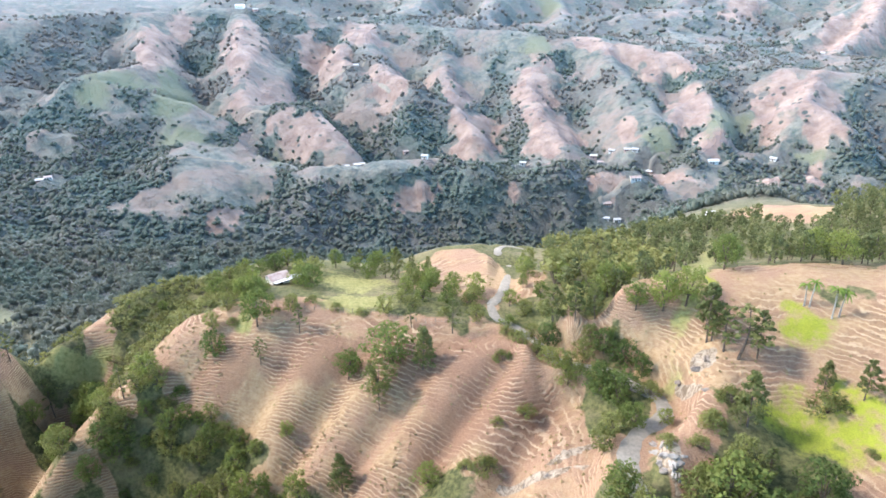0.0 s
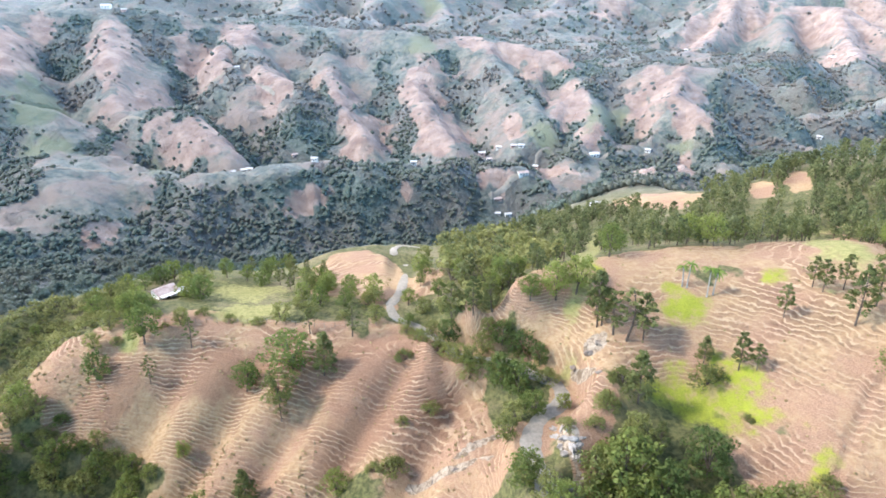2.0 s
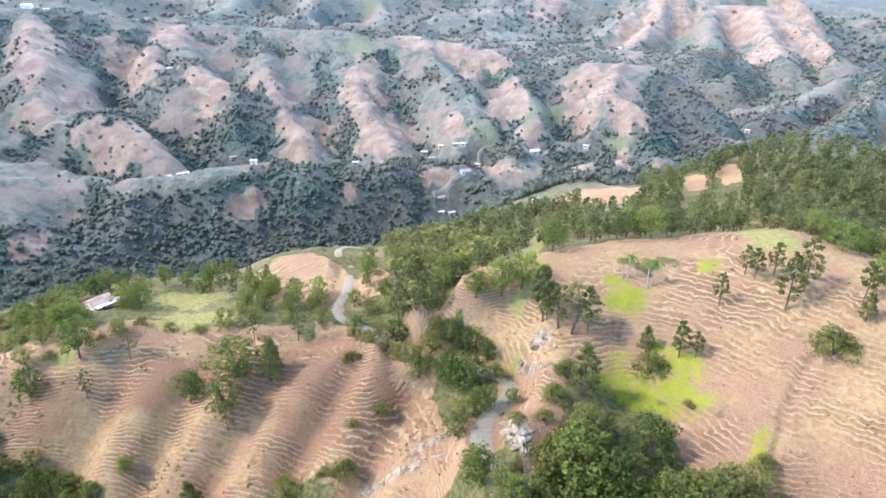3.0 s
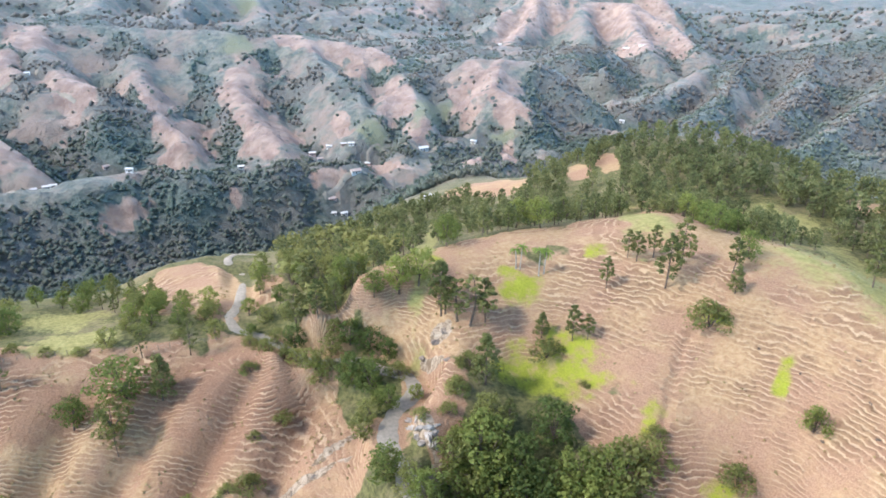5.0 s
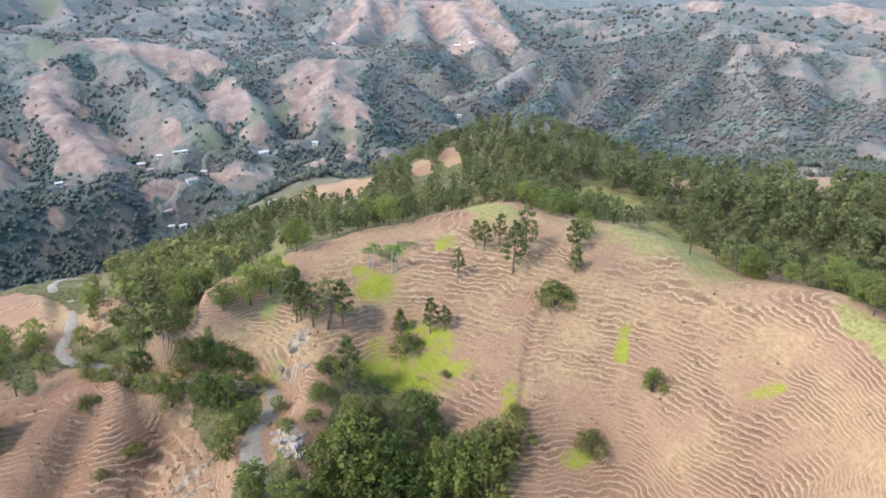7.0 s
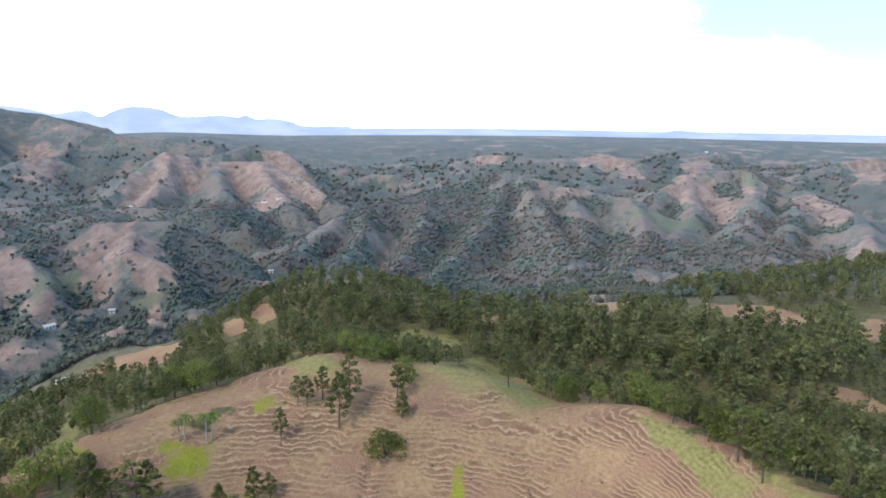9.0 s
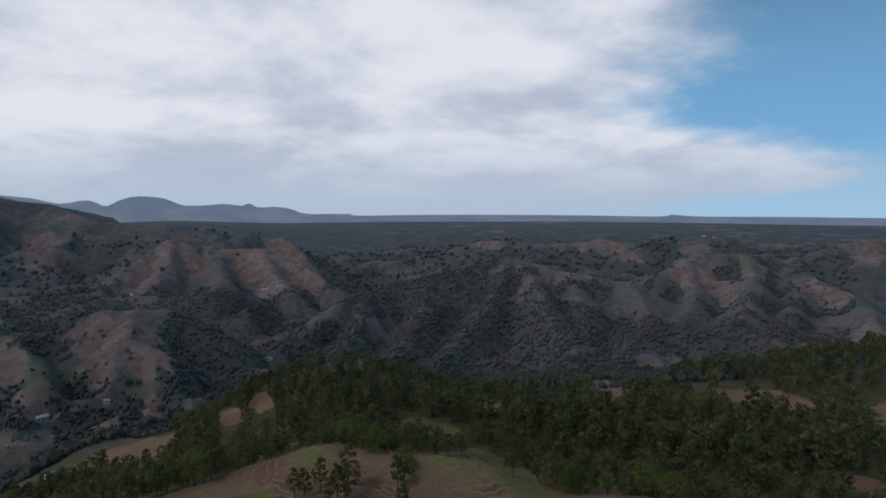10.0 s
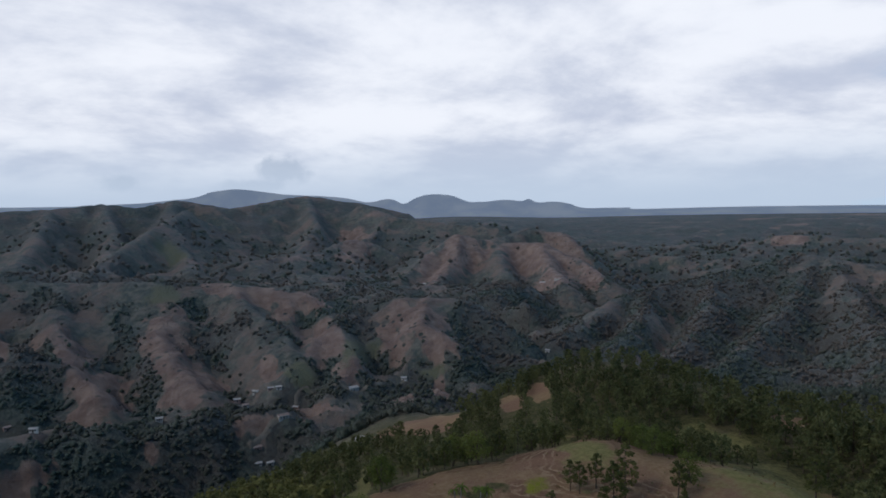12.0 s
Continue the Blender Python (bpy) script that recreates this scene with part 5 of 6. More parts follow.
ROOF_PLACES = [
    (-91.2, 621.0, 7.1), (-81.0, 625.4, 4.9), (-76.7, 630.5, 3.3), (-38.6, 703.7, 3.6), (-15.5, 592.8, 4.6), (78.3, 637.9, 4.5),
    (152.2, 662.9, 7.6), (156.2, 647.3, 5.2), (170.9, 665.0, 3.5), (180.8, 645.8, 5.2), (187.1, 640.7, 5.7), (168.4, 567.1, 10.3),
    (198.2, 624.2, 5.1), (247.9, 601.2, 11.2), (311.5, 617.4, 5.9), (142.5, 555.7, 8.1), (140.9, 547.8, 6.0), (149.9, 545.4, 4.5),
    (-327.6, 530.2, 2.7), (-323.8, 535.9, 3.2), (-294.8, 1056.0, 16.5), (-273.6, 1059.0, 8.2), (-108.9, 888.1, 4.5), (891.3, 1064.9, 21.0),
    (891.2, 1112.3, 14.4), (674.4, 1232.8, 8.3), (523.5, 646.0, 5.7), (2869.1, 750.8, 34.7), (2886.3, 795.5, 25.0), (121.6, 286.2, 4.4),
]
HOUSE_PLACE = (-50.8, 187.6, -5.2)
PALM_PLACES = [(78.7, 128.9, 6.8), (77.9, 129.6, 5.6), (81.6, 125.0, 7.4), (83.1, 125.1, 6.9)]
ROCK_PLACES = [
    (40.1, 103.6, 0.9), (40.6, 101.2, 1.0), (40.5, 97.7, 0.9), (39.1, 99.7, 0.9), (39.5, 96.7, 1.2), (40.5, 95.3, 0.9),
    (38.7, 96.5, 1.0), (39.7, 94.5, 1.1), (40.9, 94.2, 0.8), (39.0, 94.2, 0.9), (40.2, 93.4, 0.9), (41.2, 92.8, 0.8),
    (38.7, 101.5, 0.6), (42.2, 95.4, 0.7), (52.0, 119.2, 1.1), (54.6, 120.2, 1.0), (49.7, 120.6, 1.0), (50.9, 109.9, 0.9),
    (38.9, 91.3, 1.4), (41.9, 91.5, 1.0), (25.5, 110.2, 0.7), (20.4, 106.1, 0.7), (16.2, 106.8, 0.7), (42.9, 110.1, 0.9),
]
FENCE_LINE = [(-54.7, 164.4), (-40.1, 160.5), (-27.9, 159.8), (-15.5, 156.2), (-3.6, 151.7), (9.3, 151.7)]
FAR_TRACKS = [[(135.1, 554.8), (148.0, 559.9), (159.7, 565.3), (168.4, 567.1)], [(168.4, 567.1), (183.6, 566.8), (190.3, 549.9)], [(198.2, 624.2), (202.8, 632.6), (216.1, 638.2), (225.3, 611.7)], [(225.3, 611.7), (246.9, 598.3), (279.2, 604.5), (310.9, 615.9)], [(78.5, 639.4), (82.6, 681.6)], [(-164.7, 888.1), (-128.8, 872.7), (-108.4, 883.9), (-97.4, 906.6)], [(-106.8, 832.6), (-82.5, 831.4), (-60.4, 802.2)], [(-228.9, 717.3), (-198.7, 718.9), (-167.3, 714.3), (-153.0, 833.4)], [(-223.2, 557.0), (-191.8, 585.3), (-159.6, 659.5), (-91.2, 580.3)]]


# ---- plants ----
def leaves_on(rng, centres, radii, count, size, squash=0.8):
    """Leaf sprays over clumps: four-sided faces that look mostly outwards. Returns places and faces."""
    c = np.repeat(centres, count, axis=0)
    r = np.repeat(radii, count)
    n = len(c)
    d = rng.normal(size=(n, 3))
    d /= np.linalg.norm(d, axis=1)[:, None]
    depth = rng.uniform(0.55, 1.12, n)
    p = c + d * (r * depth)[:, None] * np.array([1, 1, squash])
    out = d + rng.normal(size=(n, 3)) * 0.45 + np.array([0, 0, 0.35])
    out /= np.linalg.norm(out, axis=1)[:, None]
    a = np.cross(out, rng.normal(size=(n, 3)))
    a /= np.linalg.norm(a, axis=1)[:, None] + 1e-9
    b = np.cross(out, a)
    s = size * rng.uniform(0.6, 1.35, n)[:, None]
    a, b = a * s, b * s * rng.uniform(0.5, 0.95, n)[:, None]
    verts = np.stack([p - a - b * 0.6, p + a * 0.7 - b, p + a + b * 0.7, p - a * 0.6 + b], 1).reshape(-1, 3)
    return verts, np.arange(4 * n).reshape(-1, 4)


def stem(path, radii, sides=6):
    """A tapered stem along a path of places."""
    verts, quads = [], []
    for k, (p, r) in enumerate(zip(path, radii)):
        for s in range(sides):
            t = 2 * math.pi * s / sides
            verts.append((p[0] + r * math.cos(t), p[1] + r * math.sin(t), p[2]))
    for k in range(len(path) - 1):
        for s in range(sides):
            quads.append((k * sides + s, k * sides + (s + 1) % sides, (k + 1) * sides + (s + 1) % sides, (k + 1) * sides + s))
    return np.array(verts), np.array(quads)


def merge(pieces):
    verts, quads, base = [], [], 0
    for v, q in pieces:
        verts.append(v)
        quads.append(np.asarray(q) + base)
        base += len(v)
    return np.concatenate(verts), np.concatenate(quads)


def pine_shape(seed, sparse=1.0, conical=0.0, count=20, clumps=26, leaf=0.19):
    """A pine of unit height: trunk with limbs, and a crown of needle tufts at the limbs' ends."""
    rng = np.random.default_rng(seed)
    bend = rng.normal(size=2) * 0.02
    heights = np.linspace(0, 0.97, 7)
    path = [np.array([bend[0] * math.sin(3 * h), bend[1] * math.sin(2.4 * h), h]) for h in heights]
    wood = [stem([p - np.array([0, 0, 0.04 if k == 0 else 0]) for k, p in enumerate(path)], 0.017 * (1.08 - heights), 6)]
    centres, radii = [], []
    low = 0.34 - 0.18 * conical
    for k in range(clumps):
        h = low + (0.98 - low) * ((k + rng.uniform(0, 1)) / clumps)
        up = (h - low) / (0.98 - low)
        cone = 0.25 * (1 - up) ** 0.8 + 0.03
        umbrella = 0.20 * math.sin(math.pi * min(1, 0.18 + 0.80 * up)) ** 0.7
        reach = (cone * conical + umbrella * (1 - conical)) * rng.uniform(0.55, 1.1)
        t = k * 2.4 + rng.uniform(-0.5, 0.5)
        foot = path[0] * 0 + np.array([bend[0] * math.sin(3 * h), bend[1] * math.sin(2.4 * h), h - 0.05])
        tip = foot + np.array([math.cos(t) * reach, math.sin(t) * reach, 0.05 + 0.04 * rng.uniform(-1, 1)])
        if count > 16 or k % 4 == 0:
            wood.append(stem([foot, (foot + tip) / 2 + np.array([0, 0, 0.012]), tip], [0.006, 0.004, 0.002], 4))
        centres.append(tip)
        radii.append(rng.uniform(0.045, 0.085) * (1.1 - 0.4 * up))
    crown = leaves_on(rng, np.array(centres), np.array(radii) * sparse, count, 0.026 * leaf / 0.25, 0.62)
    return merge(wood), crown


def broad_shape(seed, width=0.42, low=0.30, count=48, clumps=32, leaf=0.022):
    """A broadleaf tree of unit height: forked trunk and a crown of uneven clumps."""
    rng = np.random.default_rng(seed)
    wood, centres, radii = [], [], []
    lean = rng.normal(size=2) * 0.04
    fork = np.array([lean[0], lean[1], low * 0.9])
    wood.append(stem([np.array([0, 0, -0.05]), fork * 0.5, fork], [0.030, 0.024, 0.020], 6))
    lumps = rng.uniform(0.75, 1.2, 5)
    for k in range(clumps):
        t = k * 2.399 + rng.uniform(-0.4, 0.4)
        v = (k + 0.5) / clumps
        h = low + (0.95 - low) * v
        belly = math.sin(math.pi * (0.14 + 0.80 * v)) ** 0.65
        reach = width * belly * lumps[k % 5] * rng.uniform(0.35, 1.0)
        tip = np.array([lean[0] * 1.5 + math.cos(t) * reach, lean[1] * 1.5 + math.sin(t) * reach, h])
        if k % 3 == 0:
            wood.append(stem([fork, (fork + tip) / 2 + np.array([0, 0, 0.03]), tip], [0.014, 0.009, 0.004], 5))
        centres.append(tip)
        radii.append(rng.uniform(0.09, 0.16))
    crown = leaves_on(rng, np.array(centres), np.array(radii), count, leaf, 0.8)
    return merge(wood), crown


def bush_shape(seed, width=0.62, count=52, clumps=18, leaf=0.038):
    rng = np.random.default_rng(seed)
    wood, centres, radii = [], [], []
    for k in range(clumps):
        t = rng.uniform(0, 2 * math.pi)
        reach = width * math.sqrt(rng.uniform(0, 1))
        h = (0.78 - 0.5 * (reach / width) ** 2) * rng.uniform(0.7, 1.05)
        tip = np.array([math.cos(t) * reach, math.sin(t) * reach, h])
        wood.append(stem([np.array([0, 0, -0.08]), tip * np.array([0.5, 0.5, 0.45]), tip], [0.02, 0.014, 0.006], 4))
        centres.append(tip)
        radii.append(rng.uniform(0.20, 0.32))
    crown = leaves_on(rng, np.array(centres), np.array(radii), count, leaf, 0.8)
    return merge(wood), crown


def part(name, mesh, parent, label=""):
    ob = new(name, mesh)
    ob.parent = parent
    return tagged(ob, label) if label else ob


def plant(name, shape, leaf_material, wood_part="trunk", leaf_part="crown"):
    """A template thing: an Empty at the foot with its stem and its crown."""
    (wv, wq), (cv, cq) = shape
    root = new(name)
    wood = mesh_from(wood_part, wv, wq)
    wood.materials.append(BARK)
    wood.polygons.foreach_set("use_smooth", np.ones(len(wood.polygons), bool))
    crown = mesh_from(leaf_part, cv, cq)
    crown.materials.append(leaf_material)
    part(wood_part, wood, root)
    part(leaf_part, crown, root)
    return root


def height_at(x, y):
    return float(ground_height([x], [y])[0])


PLANTS = {
    "pine": [plant("pine_tree", pine_shape(s, 1.0, 0.15 * (s % 3), 30, 34), PINE_LEAF) for s in (1, 2, 3, 4)],
    "thin": [plant("pine_tree", pine_shape(s, 0.9, 0.1, 20, 20), PINE_LEAF) for s in (11, 12, 13)],
    "cone": [plant("pine_tree", pine_shape(s, 1.35, 0.9, 42, 38), PINE_LEAF) for s in (21, 22)],
    "broad": [plant("broadleaf_tree", broad_shape(s, 0.42, 0.30), BROAD_LEAF) for s in (31, 32, 33)],
    "round": [plant("broadleaf_tree", broad_shape(s, 0.50, 0.12, 36, 36, 0.026), BROAD_LEAF) for s in (41, 42, 43)],
    "dark": [plant("broadleaf_tree", broad_shape(s, 0.48, 0.14, 36, 34, 0.026), DARK_LEAF) for s in (51, 52, 53)],
    "light": [plant("broadleaf_tree", broad_shape(s, 0.46, 0.16, 36, 32, 0.026), BUSH_LEAF) for s in (61, 62)],
    "bush": [plant("bush", bush_shape(s), BUSH_LEAF, "stem", "foliage") for s in (71, 72, 73)],
    "darkbush": [plant("bush", bush_shape(s), BROAD_LEAF, "stem", "foliage") for s in (81, 82)],
}
LABELS = {
    "pine": ("tall green pine with an open layered crown", "tree", "hillside pines"),
    "thin": ("slender sparse pine with thin needle tufts", "tree", "hillside pines"),
    "cone": ("dense conical young green pine", "tree", "hillside pines"),
    "broad": ("green broadleaf tree on a bare trunk", "tree", "hillside broadleaf trees"),
    "round": ("rounded leafy green tree on the slope", "tree", "hillside broadleaf trees"),
    "dark": ("dark green leafy tree in the ravine", "tree", "hillside broadleaf trees"),
    "light": ("pale olive green leafy tree by the road", "tree", "hillside broadleaf trees"),
    "bush": ("olive green bush on dry grass", "bush", "hillside bushes"),
    "darkbush": ("dark green bush on dry grass", "bush", "hillside bushes"),
}
used = {}
PLACER = random.Random(5)


def set_plant(kind, x, y, tall, stretch=1.0, sink=0.1):
    """Set one plant of a kind on the ground at x, y."""
    k = used.get(kind, 0)
    used[kind] = k + 1
    source = PLANTS[kind][k % len(PLANTS[kind])]
    m = Matrix.Translation((x, y, height_at(x, y) - sink)) @ Matrix.Rotation(PLACER.uniform(0, 6.28), 4, "Z") @ Matrix.Diagonal((tall * stretch, tall * stretch, tall, 1))
    first = k < len(PLANTS[kind])
    ob = source if first else copy_thing(source, m)
    ob.matrix_basis = m
    label, category, group = LABELS[kind]
    return tagged(ob, label, category, group)


for kind, x, y, tall, stretch in TREES_WEST + TREES_ROAD + TREES_EAST + TREES_RAVINE + HEDGE + TREES_CREST:
    set_plant(kind, x, y, tall, stretch)


def spread(outline, gap, seed, keep=True):
    """Places inside an outline, about gap apart, by dart throwing. keep False: none on bare ground."""
    rng = np.random.default_rng(seed)
    xs, ys = [p[0] for p in outline], [p[1] for p in outline]
    area = (max(xs) - min(xs)) * (max(ys) - min(ys))
    n = int(area / gap ** 2 * 5)
    x, y = rng.uniform(min(xs), max(xs), n), rng.uniform(min(ys), max(ys), n)
    ok = inside(x, y, outline)
    x, y = x[ok], y[ok]
    for line in (ROAD, ROAD_UPPER):
        clear = along(x, y, line)[0] > 4.5
        x, y = x[clear], y[clear]
    clear = along(x, y, [HOUSE_PLACE, (0.93 * HOUSE_PLACE[0], 0.93 * HOUSE_PLACE[1], 0)])[0] > 6.5
    x, y = x[clear], y[clear]
    if len(x):
        dry, green, lush, stone, _ = land_cover(x, y, None)
        open_ground = np.maximum(green, np.maximum(lush, 0.9 * patch_cover(x, y, CLEARINGS, 0.3, 68))) > 0.5
        if not keep:
            open_ground |= dry > 0.5
        x, y = x[~open_ground], y[~open_ground]
    cells, out = {}, []
    for a, b in zip(x, y):
        c = (int(a // gap), int(b // gap))
        if all((a - p) ** 2 + (b - q) ** 2 > gap * gap for i in (-1, 0, 1) for j in (-1, 0, 1) for p, q in cells.get((c[0] + i, c[1] + j), ())):
            cells.setdefault(c, []).append((a, b))
            out.append((a, b))
    return np.array(out) if out else np.zeros((0, 2))


# groves: the nearest plants are things of their own, the rest are joined woods
JOINED = {"pine": [], "broad": [], "scrub": []}
for outline, gap, mix, low, high, seed, single in GROVES:
    rng = random.Random(seed)
    for x, y in spread(outline, gap, seed, seed > 2):
        kind = rng.choice(mix)
        tall = rng.uniform(low, high)
        if kind in ("bush", "darkbush"):
            tall *= 0.5 if single else 0.75
        if single:
            set_plant(kind, x, y, tall, rng.uniform(0.85, 1.15))
        else:
            name = "pine" if kind in ("pine", "thin", "cone") else "scrub" if kind in ("bush", "darkbush", "light") else "broad"
            JOINED[name].append((x, y, tall, rng.uniform(0.9, 1.15) if name == "pine" else rng.uniform(0.95, 1.3) if name == "scrub" else rng.uniform(0.6, 0.85), rng.uniform(0, 6.28)))


def joined_wood(name, places, shapes, leaf_material, label):
    """One mesh of many plants, too many to tell apart."""
    if not places:
        return
    z = ground_height([p[0] for p in places], [p[1] for p in places])
    wood, crown = [], []
    for k, (x, y, tall, wide, turn) in enumerate(places):
        (wv, wq), (cv, cq) = shapes[k % len(shapes)]
        c, s = math.cos(turn) * tall * wide, math.sin(turn) * tall * wide
        m = np.array([[c, -s, 0], [s, c, 0], [0, 0, tall]])
        at = np.array([x, y, z[k] - 0.15])
        wood.append((wv @ m.T + at, wq))
        crown.append((cv @ m.T + at, cq))
    root = tagged(new(name), label, "woodland", kind="stuff")
    v, q = merge(wood)
    mesh = mesh_from("trunks", v, q)
    mesh.materials.append(BARK)
    part("trunks", mesh, root)
    v, q = merge(crown)
    mesh = mesh_from("crowns", v, q)
    mesh.materials.append(leaf_material)
    part("crowns", mesh, root)


joined_wood("pine_wood", JOINED["pine"], [pine_shape(s, 1.55, 0.2 * (s % 3), 16, 20, 0.36) for s in (101, 102, 103, 104)], WOOD_LEAF, "pine wood over the ridge behind the bare hill")
joined_wood("broadleaf_wood", JOINED["broad"], [broad_shape(s, 0.46, 0.18, 16, 18, 0.045) for s in (111, 112, 113)], WOOD_LEAF, "green broadleaf wood along the ridge")
joined_wood("scrub", JOINED["scrub"], [bush_shape(s, 0.7, 16, 10, 0.075) for s in (121, 122)], SCRUB_LEAF, "olive green scrub on the vegetated shoulder")


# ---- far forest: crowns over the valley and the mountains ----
def lump(seed, sprays):
    """A far crown: an uneven core with leaf sprays standing out of it."""
    rng = np.random.default_rng(seed)
    if sprays:
        bm = bmesh.new()
        bmesh.ops.create_icosphere(bm, subdivisions=1, radius=0.62)
        v = np.array([p.co[:] for p in bm.verts])
        f = np.array([[p.index for p in q.verts] for q in bm.faces])
        bm.free()
    else:
        v = np.array([(0.95, 0, 0), (0, 0.95, 0), (-0.95, 0, 0), (0, -0.95, 0), (0, 0, 0.95), (0, 0, -0.95)])
        f = np.array([(k, (k + 1) % 4, 4) for k in range(4)] + [((k + 1) % 4, k, 5) for k in range(4)])
    v = v * (1 + 0.25 * rng.uniform(-1, 1, len(v)))[:, None] * np.array([1, 1, 0.8])
    if sprays:
        knobs = rng.normal(size=(5, 3)) * 0.42
        lv, lq = leaves_on(rng, knobs, rng.uniform(0.55, 0.8, 5), sprays // 5, 0.22, 0.8)
        f = np.concatenate([f, lq[:, [0, 1, 2]] + len(v), lq[:, [0, 2, 3]] + len(v)])
        v = np.concatenate([v, lv])
    return v, f


def far_forest(name, low, high, gap, detail, size, seed, label):
    rng = np.random.default_rng(seed)
    n = int((high ** 2 - low ** 2) * radians(122) / 2 / gap ** 2 * 1.25)
    r = np.sqrt(rng.uniform(low ** 2, high ** 2, n))
    a = np.radians(rng.uniform(-37, 85, n))
    x, y = r * np.sin(a), r * np.cos(a)
    h = ground_height(x, y)
    dry, green, lush, stone, distant = land_cover(x, y, h)
    bare = np.maximum(dry, np.maximum(green, patch_cover(x, y, BROWN, 0.4, 67)))
    chance = 0.012 * (1 - bare) + 0.96 * forest_share(x, y, bare)
    keep = rng.uniform(0, 1, n) < chance
    # nearer than the valley only the steep lee of the western shoulder is wooded
    keep &= (r > 350) | ((np.degrees(a) < 4) & (h < -42))
    for k in ROOF_PLACES:
        keep &= np.hypot(x - k[0], y - k[1]) > 13
    x, y, h = x[keep], y[keep], h[keep]
    shapes = [lump(seed + k, detail) for k in range(6)]
    verts, tris, base = [], [], 0
    s = rng.uniform(size * 0.6, size * 1.25, len(x)) * np.where(rng.uniform(0, 1, len(x)) < 0.25, 0.6, 1.0)
    turn = rng.uniform(0, 6.28, len(x))
    for k in range(6):
        v, f = shapes[k]
        pick = np.arange(k, len(x), 6)
        c, q = np.cos(turn[pick])[:, None] * s[pick, None], np.sin(turn[pick])[:, None] * s[pick, None]
        px = v[None, :, 0] * c - v[None, :, 1] * q + x[pick, None]
        py = v[None, :, 0] * q + v[None, :, 1] * c + y[pick, None]
        pz = v[None, :, 2] * s[pick, None] * rng.uniform(0.8, 1.35, len(pick))[:, None] + h[pick, None] + 0.75 * s[pick, None]
        verts.append(np.stack([px, py, pz], -1).reshape(-1, 3))
        tris.append((f[None] + (np.arange(len(pick)) * len(v))[:, None, None] + base).reshape(-1, 3))
        base += len(pick) * len(v)
    mesh = mesh_from(name, np.concatenate(verts), np.zeros((0, 4), int), np.concatenate(tris))
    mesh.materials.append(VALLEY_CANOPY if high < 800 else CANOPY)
    return tagged(new(name, mesh), label, "forest", kind="stuff")


far_forest("valley_forest", 250, 490, 4.7, 20, 3.3, 201, "dense dark green forest filling the valley floor")
far_forest("slope_forest", 480, 760, 3.7, 0, 2.3, 251, "dark green forest on the lower mountain slopes")
far_forest("mountain_forest", 760, 1500, 6.0, 0, 2.7, 301, "dark forest patches on the mountainsides")
far_forest("distant_forest", 1500, 2300, 24.0, 0, 6.5, 401, "dark distant woods on far ridges")


# ---- buildings ----
def box(bm, x0, x1, y0, y1, z0, z1):
    made = bmesh.ops.create_cube(bm, size=1.0, matrix=Matrix.Translation(((x0 + x1) / 2, (y0 + y1) / 2, (z0 + z1) / 2)) @ Matrix.Diagonal((x1 - x0, y1 - y0, z1 - z0, 1)))
    return made["verts"]


def solid(name, bm, mat, parent, label=""):
    mesh = bpy.data.meshes.new(name)
    bm.to_mesh(mesh)
    bm.free()
    mesh.materials.append(mat)
    return part(name, mesh, parent, label)


def gable(width, depth, base, rise, over):
    """A pitched roof of sheets with thickness, ridge along x."""
    bm = bmesh.new()
    w, d = width / 2 + over, depth / 2 + over
    drop = rise * over / (depth / 2)
    for side in (-1, 1):
        lower, top = (base - drop), base + rise
        v = [bm.verts.new(p) for p in ((-w, side * d, lower), (w, side * d, lower), (w, 0, top), (-w, 0, top), (-w, side * d, lower - 0.12), (w, side * d, lower - 0.12), (w, 0, top - 0.12), (-w, 0, top - 0.12))]
        for q in ((0, 1, 2, 3), (7, 6, 5, 4), (0, 4, 5, 1), (1, 5, 6, 2), (2, 6, 7, 3), (3, 7, 4, 0)):
            bm.faces.new([v[i] for i in q])
    bmesh.ops.recalc_face_normals(bm, faces=bm.faces)
    return bm


def build_house(name, x, y, turn, width, depth, tall, wall_mat, roof_mat, label, seed=0, lift=1.2):
    rng = random.Random(seed)
    root = new(name)
    root.matrix_basis = Matrix.Translation((x, y, min(height_at(x + a, y + b) for a, b in ((0, 0), (3, 0), (-3, 0), (0, 3), (0, -3))))) @ Matrix.Rotation(turn, 4, "Z")
    bm = bmesh.new()
    w, d, t = width / 2, depth / 2, 0.18
    box(bm, -w, w, -d, -d + t, -1.0, tall + lift)
    box(bm, -w, w, d - t, d, -1.0, tall + lift)
    box(bm, -w, -w + t, -d + t, d - t, -1.0, tall + lift)
    box(bm, w - t, w, -d + t, d - t, -1.0, tall + lift)
    for side in (-1, 1):
        v = [bm.verts.new((side * (w - 0.02), q, z)) for q, z in ((-d, tall + lift), (d, tall + lift), (0, tall + lift + depth * 0.2))]
        bm.faces.new(v)
    solid("wall", bm, wall_mat, root)
    solid("roof", gable(width, depth, tall + lift, depth * 0.22, 0.5), roof_mat, root)
    for face in (-1, 1):
        bm = bmesh.new()
        box(bm, -0.5, 0.5, face * d - 0.03, face * d + 0.03, lift - 0.3, lift + 1.8)
        solid("door", bm, DARK, root)
        for k in (-1, 1):
            bm = bmesh.new()
            c = k * width * 0.3
            box(bm, c - 0.5, c + 0.5, face * d - 0.03, face * d + 0.03, lift + 0.8, lift + 1.8)
            solid("window", bm, DARK, root)
    return tagged(root, label, "house", "village houses")


